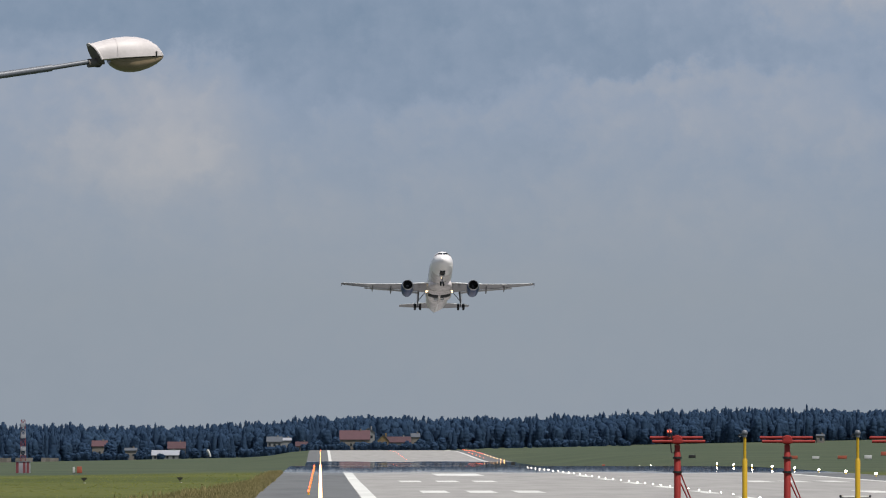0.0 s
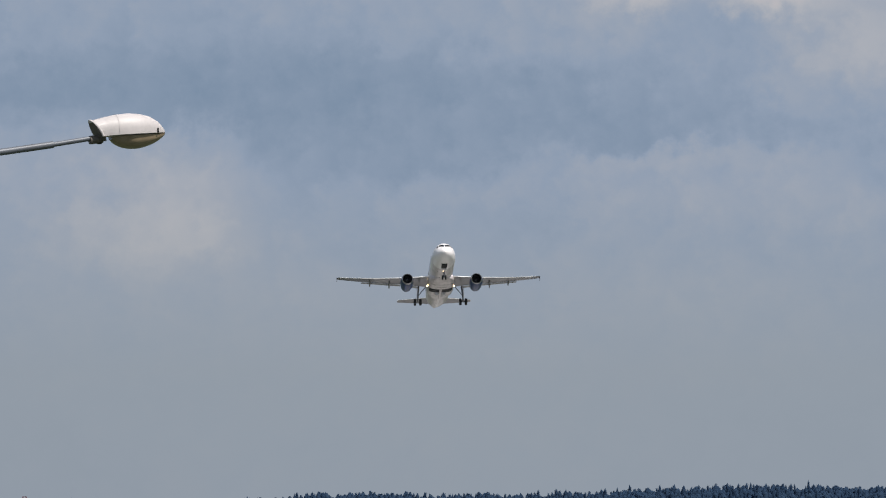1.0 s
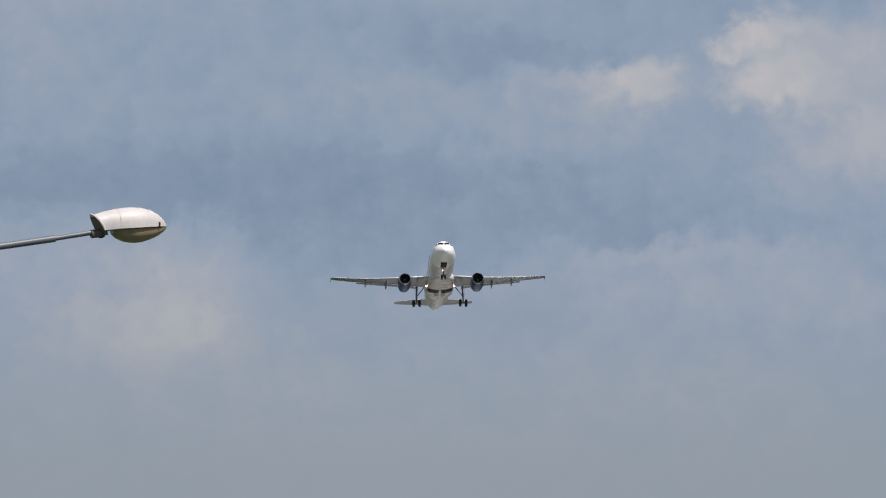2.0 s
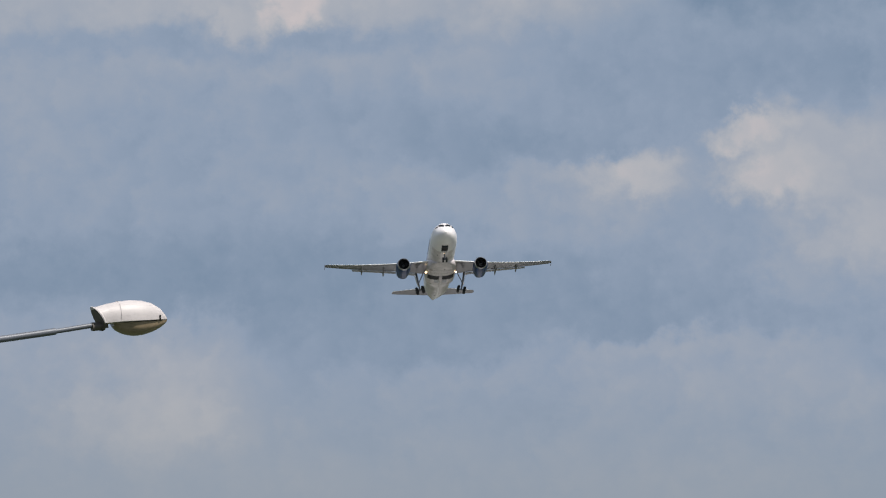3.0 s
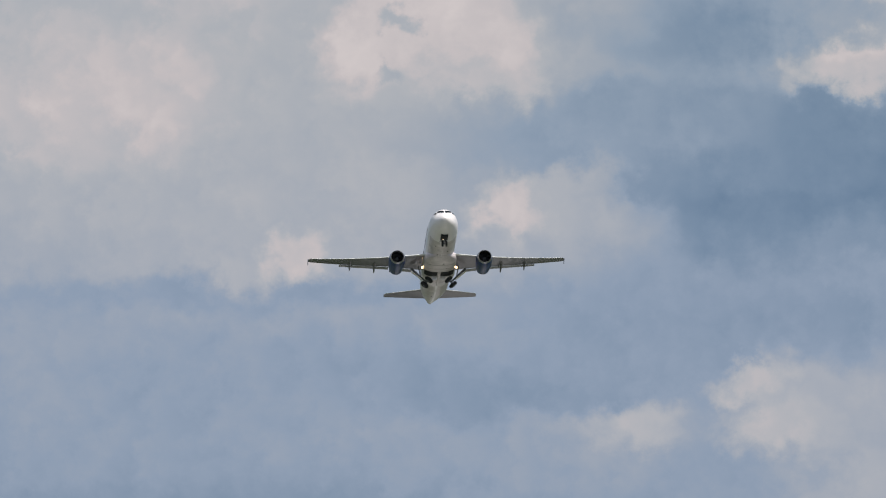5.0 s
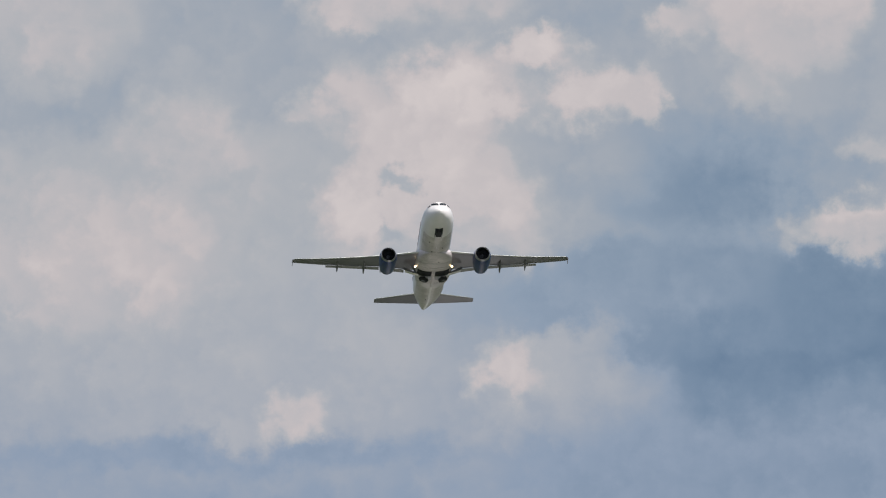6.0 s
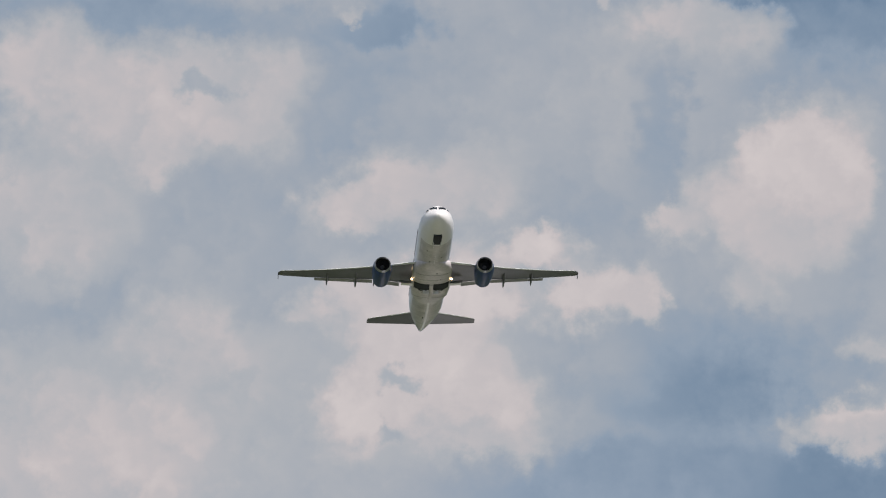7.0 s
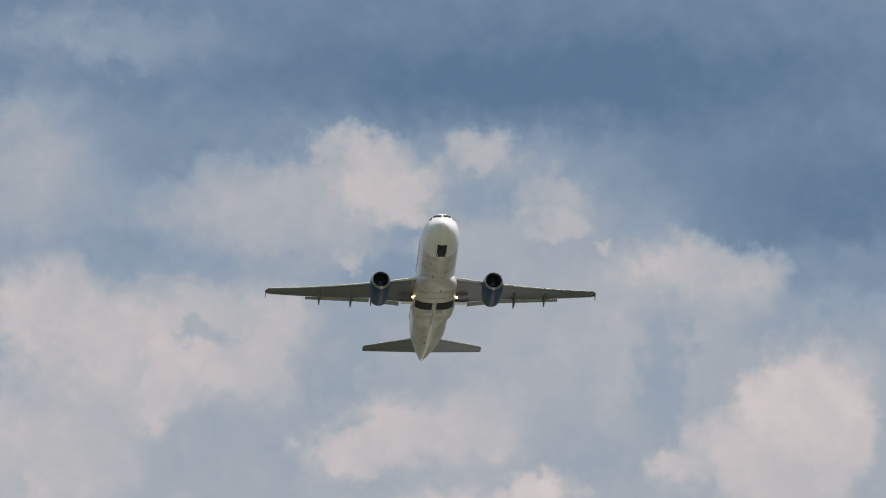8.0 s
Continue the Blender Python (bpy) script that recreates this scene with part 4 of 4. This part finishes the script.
def make_house(sx, sy, wide, wall_h, roof_h, roof, wall, label, y=3620, rows=1, cols=3, gable_front=False, turn=0):
    m = y / 14000
    x = (sx - 567) * m
    z0 = 3.2 + (788 - sy) * m
    w, h, r = wide * m / 2, wall_h * m, roof_h * m
    d = max(4.0, w * 0.8)
    ground_z = land(x, y) - 0.3
    t = thing("house", pose(x, y, ground_z, 0, 0, turn), label, "house", "houses at the edge of the wood")
    h0 = max(1.0, z0 + h - ground_z)
    walls = box((-w, -d, 0), (w, d, h0))
    if gable_front:
        loft([[(-w, yy, h0), (w, yy, h0), (0, yy, h0 + r)] for yy in (-d, d)], bm=walls)
    else:
        loft([[(xx, -d, h0), (xx, d, h0), (xx, 0, h0 + r)] for xx in (-w, w)], bm=walls)
    wo = part("house_body", walls, wall, t, smooth=0)
    o = 0.35
    if gable_front:
        pts = [(-w - o, h0 - o * r / w), (0, h0 + r), (w + o, h0 - o * r / w), (w + o, h0 - o * r / w + 0.25), (0, h0 + r + 0.3), (-w - o, h0 - o * r / w + 0.25)]
        bm = loft([[(a, yy, b) for a, b in pts] for yy in (-d - o, d + o)])
    else:
        pts = [(-d - o, h0 - o * r / d), (0, h0 + r), (d + o, h0 - o * r / d), (d + o, h0 - o * r / d + 0.25), (0, h0 + r + 0.3), (-d - o, h0 - o * r / d + 0.25)]
        bm = loft([[(xx, a, b) for a, b in pts] for xx in (-w - o, w + o)])
    ro = part("roof", bm, roof, t, smooth=0)
    part("chimney", box((w * 0.35, -0.4, h0 + r * 0.5), (w * 0.35 + 0.7, 0.4, h0 + r + 0.9)), wall, ro, smooth=0)
    for j in range(rows):
        for i in range(cols):
            cx = -w + 2 * w * (i + 0.5) / cols
            cz = h0 * (j + 0.55) / rows
            win = part("window", box((cx - 0.65, -d - 0.06, cz - 0.75), (cx + 0.65, -d + 0.05, cz + 0.75)), PLASTER_WHITE, t, smooth=0)
            part("pane", box((cx - 0.52, -d - 0.08, cz - 0.62), (cx + 0.52, -d - 0.03, cz + 0.62)), PANE, win, smooth=0)


make_house(177, 800, 26, 10, 9, ROOF_RED, PLASTER, "small cream house with a brown-red roof", 3680)
make_house(232, 814, 20, 16, 4, ROOF_GREY, PLASTER, "cream two-window block with a shallow grey roof", 3560, 1, 2)
make_house(297, 811, 54, 5, 8, ROOF_PALE, PLASTER_WHITE, "long low shed with a pale sheet roof", 3560, 1, 5)
make_house(313, 802, 30, 8, 11, ROOF_RED, PLASTER, "house with a dark red roof behind a shed", 3680)
make_house(486, 796, 26, 14, 8, ROOF_GREY, PLASTER_WHITE, "pale house with a grey roof", 3680, 2, 3)
make_house(506, 788, 18, 8, 4, ROOF_PALE, PLASTER_WHITE, "small pale annexe with a sheet roof", 3700, 1, 2)
make_house(534, 797, 20, 7, 7, ROOF_RED, PLASTER, "small house with a red roof", 3660, 1, 2)
make_house(628, 789, 52, 11, 15, ROOF_RED, PLASTER, "large house with a broad red tiled roof", 3680, 1, 4)
make_house(652, 782, 22, 16, 8, ROOF_GREY, PLASTER_WHITE, "pale house with a grey gable", 3730, 2, 2, True)
make_house(678, 800, 20, 20, 10, ROOF_GREY, OCHRE, "narrow ochre house with a steep gable", 3640, 2, 2, True)
make_house(706, 797, 40, 14, 9, ROOF_RED, PLASTER_WHITE, "white house with a red roof", 3660, 1, 3)
make_house(735, 782, 14, 8, 6, ROOF_GREY, PLASTER, "small grey-roofed house among trees", 3740, 1, 1)
make_house(1452, 777, 13, 5, 2, ROOF_GREY, PLASTER, "pale flat-roofed hut at the edge of the wood", 3500, 1, 1)


# foliage
def foliage(name, low, mid, high, relief=0.0):
    m = bpy.data.materials.new(name)
    m.use_nodes = True
    n = Nodes(m.node_tree)
    at = n.add("ShaderNodeTexCoord").outputs["Object"]
    isle = n.add("ShaderNodeNewGeometry").outputs["Random Per Island"]
    stand = n.noise(n.vec("MULTIPLY", at, (0.03, 0.03, 0.06)), 1.0, 3.0)
    level = n.math("ADD", n.math("MULTIPLY", isle, 0.55), n.math("MULTIPLY", stand.outputs["Fac"], 0.45))
    tone = n.ramp(level, [(0.1, low), (0.5, mid), (0.9, high)])
    b = n.add("ShaderNodeBsdfDiffuse", {"Color": tone})
    lit = n.add("ShaderNodeBsdfTranslucent", {"Color": tone})
    if relief:
        fluff = n.noise(at, 2.2, 5.0, 0.75)
        n.put(b.inputs["Normal"], n.add("ShaderNodeBump", {"Height": fluff.outputs["Fac"], "Strength": relief, "Distance": 1.0}))
    n.add("ShaderNodeOutputMaterial", {0: n.add("ShaderNodeMixShader", {0: 0.4, 1: b.outputs[0], 2: lit.outputs[0]}).outputs[0]})
    return m


# the blue of distant haze is put into these leaf colours
HAZY_SPRUCE = foliage("haze_blue_needles", (0.040, 0.074, 0.140), (0.045, 0.081, 0.148), (0.050, 0.089, 0.155), 0.25)
HAZY_LEAVES = foliage("haze_blue_leaves", (0.040, 0.074, 0.140), (0.045, 0.081, 0.148), (0.050, 0.089, 0.155), 0.25)
DRY = foliage("dry_weeds", (0.16, 0.15, 0.06), (0.27, 0.23, 0.11), (0.42, 0.34, 0.19))
BLADES = foliage("grass_blades", (0.14, 0.165, 0.042), (0.20, 0.22, 0.06), (0.28, 0.28, 0.09))
BARK = surface("bark", (0.09, 0.07, 0.055), 0.95, vary=0.3)


def skin(rng, rings, k, v, f, rough):
    """Adds a ragged closed skin over rings of (height, radius, x, y) to v and f."""
    base = len(v)
    for m, (z, r, x, y) in enumerate(rings):
        for j in range(k):
            a = 6.283 * (j + 0.5 * (m % 2) + rng.uniform(-0.25, 0.25)) / k
            rr = r * rng.uniform(1 - rough, 1 + rough)
            v.append((x + rr * math.cos(a), y + rr * math.sin(a), z + rng.uniform(-0.2, 0.2)))
    for m in range(len(rings) - 1):
        for j in range(k):
            p, q = base + m * k + j, base + m * k + (j + 1) % k
            f += [(p, q, p + k), (q, q + k, p + k)]
    last = base + (len(rings) - 1) * k
    f += [(last, last + j, last + j + 1) for j in range(1, k - 1)]


def sprays(rng, count, spot, size, v, f):
    """Adds loose sprays of needles or leaves at places that spot() gives."""
    for _ in range(count):
        p = np.array(spot())
        n0 = len(v)
        for _ in range(3):
            v.append(tuple(p + np.array([rng.uniform(-1, 1) for _ in range(3)]) * size * rng.uniform(0.5, 1)))
        f.append((n0, n0 + 1, n0 + 2))


def conifer(rng, height, spread):
    """Points and triangles of a spruce: a stem, a steep serrated crown and loose bough tips."""
    v = [(0.22, 0, 0), (-0.11, 0.19, 0), (-0.11, -0.19, 0), (0, 0, height)]
    f = [(0, 1, 3), (1, 2, 3), (2, 0, 3)]
    levels = 15
    rings = []
    for m in range(levels):
        q = m / (levels - 1)
        saw = 1.0 if m % 2 else 0.84
        rings.append((height * (0.04 + 0.96 * q), (spread * (1 - q) ** 0.58 + 0.06) * saw, 0, 0))
    skin(rng, rings, 11, v, f, 0.13)

    def spot():
        q = rng.uniform(0.05, 0.97)
        a, r = rng.uniform(0, 6.283), spread * (1 - q) ** 0.58 * 1.02
        return r * math.cos(a), r * math.sin(a), height * q

    sprays(rng, 150, spot, 0.65, v, f)
    return np.array(v), np.array(f)


def broadleaf(rng, height, spread):
    """Points and triangles of a broadleaf tree: a stem, a tall uneven crown of merged lobes and loose leaf sprays."""
    v = [(0.3, 0, 0), (-0.15, 0.26, 0), (-0.15, -0.26, 0), (0, 0, height * 0.8)]
    f = [(0, 1, 3), (1, 2, 3), (2, 0, 3)]
    lobes = []
    for i in range(4):
        cx, cy = rng.uniform(-0.45, 0.45) * spread, rng.uniform(-0.45, 0.45) * spread
        top = height * rng.uniform(0.72, 1.0)
        r = spread * rng.uniform(0.45, 0.7)
        lobes.append((cx, cy, top, r))
        rings = []
        for m in range(13):
            q = m / 12
            shape = min(1.0, 0.55 + 1.2 * q) * math.sqrt(max(0.01, 1 - max(0.0, (q - 0.55) / 0.45) ** 2.2))
            rings.append((top * (0.06 + 0.94 * q), r * shape, cx, cy))
        skin(rng, rings, 8, v, f, 0.2)

    def spot():
        cx, cy, top, r = rng.choice(lobes)
        q, a = rng.uniform(0.1, 1.0), rng.uniform(0, 6.283)
        rr = r * math.sqrt(max(0.0, 1 - max(0.0, (q - 0.55) / 0.45) ** 2.2))
        return cx + rr * math.cos(a), cy + rr * math.sin(a), top * q

    sprays(rng, 330, spot, 0.75, v, f)
    return np.array(v), np.array(f)


def gather(name, pieces, material, label, category, kind="stuff"):
    vs, fs, base = [], [], 0
    for v, f in pieces:
        vs.append(v)
        fs.append(f + base)
        base += len(v)
    data = bpy.data.meshes.new(name)
    data.from_pydata(np.concatenate(vs).tolist(), [], np.concatenate(fs).tolist())
    data.materials.append(material)
    data.polygons.foreach_set("use_smooth", [True] * len(data.polygons))
    return tagged(new(name, data), label, category, kind=kind)


def make_wood():
    rng = random.Random(4)
    kinds = [conifer(rng, 17, rng.uniform(1.7, 2.5)) for _ in range(10)]
    rounds = [broadleaf(rng, 16.5, rng.uniform(2.5, 3.8)) for _ in range(7)]
    needles, leaves = [], []
    for row in range(7):
        y0 = 3840 + 22 * row
        x = -330.0
        while x < 420:
            x += rng.uniform(1.5, 3.4) if row > 3 else rng.uniform(1.0, 2.3)
            y = y0 + rng.uniform(-9, 9)
            if row == 0 and abs(x - 20) < 22 and rng.random() < 0.5:
                continue
            tall = 1.0 + (0.10 if x < -30 else 0.02) + 0.07 * math.sin(x * 0.035 + 1) + rng.gauss(0, 0.03) + (0.09 if rng.random() < 0.03 else 0)
            many = rng.random() < (0.68 + 0.22 * (0.5 + 0.5 * math.sin(x * 0.05)))
            tall *= rng.uniform(0.5, 0.9) if row < 2 else rng.uniform(0.72, 0.98) if row < 4 else 1.0
            v, f = rng.choice(rounds if many else kinds)
            a = rng.uniform(0, 6.28)
            c, s = math.cos(a), math.sin(a)
            w = rng.uniform(0.85, 1.25)
            p = v @ np.array([[c * w, s * w, 0], [-s * w, c * w, 0], [0, 0, tall * (0.985 if many else 0.96)]]) + (x, y, land(x, y) - 0.3)
            (leaves if many else needles).append((p, f))
    gather("spruce_wood", needles, HAZY_SPRUCE, "dark spruce wood along the horizon, haze blue in its colour", "wood")
    gather("mixed_wood", leaves, HAZY_LEAVES, "round-headed broadleaf trees within the spruce wood", "wood")


make_wood()


def make_trees():
    rng = random.Random(9)
    for sx, y, height, spread in ((196, 3600, 8.5, 3.2), (150, 3650, 7, 3), (262, 3620, 6, 2.6), (345, 3600, 5.5, 3), (455, 3640, 7.5, 3), (560, 3640, 6.5, 2.6), (597, 3700, 7, 2.8), (690, 3760, 10, 3.4), (745, 3640, 6, 2.8), (780, 3680, 6.5, 3),
                                  (168, 3540, 4.6, 2.2), (190, 3530, 3.8, 2.4), (222, 3520, 3.4, 1.9), (246, 3530, 4.4, 2.0), (284, 3540, 3.0, 2.0), (322, 3520, 4.8, 1.6), (476, 3560, 4.2, 2.2),
                                  (512, 3550, 4.6, 2.4), (548, 3540, 4.0, 2.0), (606, 3560, 4.4, 2.2), (640, 3550, 3.6, 2.2), (664, 3540, 5.2, 1.8), (690, 3540, 3.4, 2.0), (722, 3560, 4.8, 2.2)):
        x = (sx - 567) * y / 14000
        t = thing("tree", pose(x, y, land(x, y) - 0.2), "broadleaf tree beside the houses, haze blue in its leaf colour", "tree", "trees by the houses")
        part("trunk", tube([(0, 0, 0), (0.1, 0, height * 0.3), (0, 0.1, height * 0.7)], [0.28, 0.22, 0.1], 8), BARK, t)
        v, f = broadleaf(rng, height, spread)
        data = bpy.data.meshes.new("crown")
        data.from_pydata(v[4:].tolist(), [], (f[3:] - 4).tolist())
        data.materials.append(HAZY_LEAVES)
        crown = new("crown", data)
        crown.parent = t


make_trees()


def make_hedges():
    """Low dark scrub before the houses, and a pale board fence."""
    rng = random.Random(21)
    kinds = [broadleaf(rng, 4.0, rng.uniform(2.0, 3.0)) for _ in range(4)]
    out = []
    x = -200.0
    while x < 140:
        x += rng.uniform(1.0, 4.0) * (1 if x < 50 else 1.6)
        y = 3600 + rng.uniform(-40, 60)
        v, f = rng.choice(kinds)
        k = rng.uniform(0.5, 1.2)
        out.append((v * k + (x, y, land(x, y) - 0.2), f))
    gather("scrub", out, HAZY_LEAVES, "low dark scrub before the houses", "scrub")
    fence = thing("fence", pose(-134, 3490, land(-134, 3490) - 0.2), "weathered pale board fence at the field's far edge", "fence")
    for i in range(18):
        if i in (7, 12, 13):
            continue
        x0 = -15.5 + 1.9 * i
        part("fence_panel", box((x0, -0.06, 0.1), (x0 + 1.8, 0.06, 1.9 + 0.25 * rng.random()), 0.02), FENCE, fence, smooth=0)
        part("fence_post", box((x0 - 0.1, -0.1, 0), (x0, 0.1, 2.1)), FENCE, fence, smooth=0)


FENCE = surface("weathered_boards", (0.17, 0.155, 0.14), 0.9, vary=0.25, scale=1.5, each=0.5)
make_hedges()


def blades(rng, places, low, high, lean):
    v, f = [], []
    for x, y in places:
        z = land(x, y) - 0.06
        for _ in range(3):
            h = rng.uniform(low, high)
            a = rng.uniform(0, 3.14)
            w = rng.uniform(0.03, 0.07)
            px, py = x + rng.uniform(-0.2, 0.2), y + rng.uniform(-0.2, 0.2)
            n0 = len(v)
            v += [(px - w * math.cos(a), py - w * math.sin(a), z), (px + w * math.cos(a), py + w * math.sin(a), z), (px + rng.uniform(-lean, lean), py + rng.uniform(-lean, lean), z + h)]
            f.append((n0, n0 + 1, n0 + 2))
    return np.array(v), np.array(f)


def make_weeds():
    rng = random.Random(12)
    places = []
    while len(places) < 9000:
        y = 430 + 400 * rng.random() ** 1.4
        edge = 1.2 + 4.5 * max(0.0, 1 - (y - 430) / 240)
        x = -4.1 - abs(rng.gauss(0, edge * 0.5))
        if noise.noise((x * 0.6, y * 0.05, 0)) > -0.25:
            places.append((x, y))
    gather("dry_weeds", [blades(rng, places, 0.1, 0.42, 0.16)], DRY, "straw-coloured dry weeds along the pavement edge", "weeds")
    places = [(-4.3 - 42 * rng.random(), 440 + 400 * rng.random()) for _ in range(2500)]
    gather("grass", [blades(rng, places, 0.03, 0.08, 0.1)], BLADES, "short yellow-green airfield grass", "grass")


make_weeds()


# the climb: seconds, place, turn
FLIGHT = [(0.000, 20.844, 1388.846, 31.794, -15.553, 0.138, 1.790),
          (0.500, 20.377, 1353.883, 37.896, -15.271, -0.079, 1.985),
          (1.000, 19.719, 1319.313, 44.210, -15.117, -0.531, 2.366),
          (1.500, 18.966, 1284.999, 50.800, -14.880, -0.696, 2.325),
          (1.700, 18.706, 1271.314, 53.291, -14.636, -0.561, 2.242),
          (2.800, 17.533, 1195.996, 67.361, -14.628, -1.208, 2.437),
          (3.000, 17.336, 1182.221, 70.124, -14.964, -1.269, 2.574),
          (3.500, 16.797, 1147.561, 76.734, -15.034, -1.972, 2.756),
          (4.000, 16.142, 1112.472, 83.463, -15.142, -1.905, 2.823),
          (4.500, 15.584, 1076.818, 89.755, -15.029, -0.883, 2.647),
          (4.700, 15.290, 1062.367, 92.379, -14.889, -0.528, 2.701),
          (5.800, 13.389, 980.487, 106.394, -15.272, -0.826, 2.711),
          (6.000, 13.028, 965.092, 109.319, -15.188, -0.861, 2.720),
          (6.500, 12.299, 925.806, 115.830, -15.187, -0.655, 2.769),
          (7.000, 11.728, 885.270, 121.920, -15.479, -0.392, 2.735),
          (7.500, 11.316, 843.347, 128.015, -15.396, -0.024, 2.794),
          (8.000, 10.899, 799.900, 134.049, -15.448, -0.034, 2.928)]


def motions():
    walk(airliner, [(t, pose(x, y, z, rx, ry, rz)) for t, x, y, z, rx, ry, rz in FLIGHT])
    for side in (-1, 1):
        hinge = (side * 3.6, NOSE + 16.9, -1.5)
        walk(gear_legs[side], [(t, pose(*hinge, 0, side * a, 0)) for t, a in
                               ((0, 0), (1.5, 0), (2.2, 4), (3.0, 15), (3.5, 24), (4.0, 33), (4.5, 41), (5.2, 55), (6.0, 72), (6.5, 81), (7.0, 86), (7.5, 89), (8.0, 90))])
    walk(gear_legs[0], [(t, pose(0, NOSE + 5.0, -1.65, a, 0, 0)) for t, a in
                        ((0, 0), (2.3, 0), (3.0, -13), (3.5, -19), (4.0, -26), (4.5, -35), (5.2, -54), (6.0, -78), (6.5, -92), (7.0, -97), (8.0, -97))])


motions()
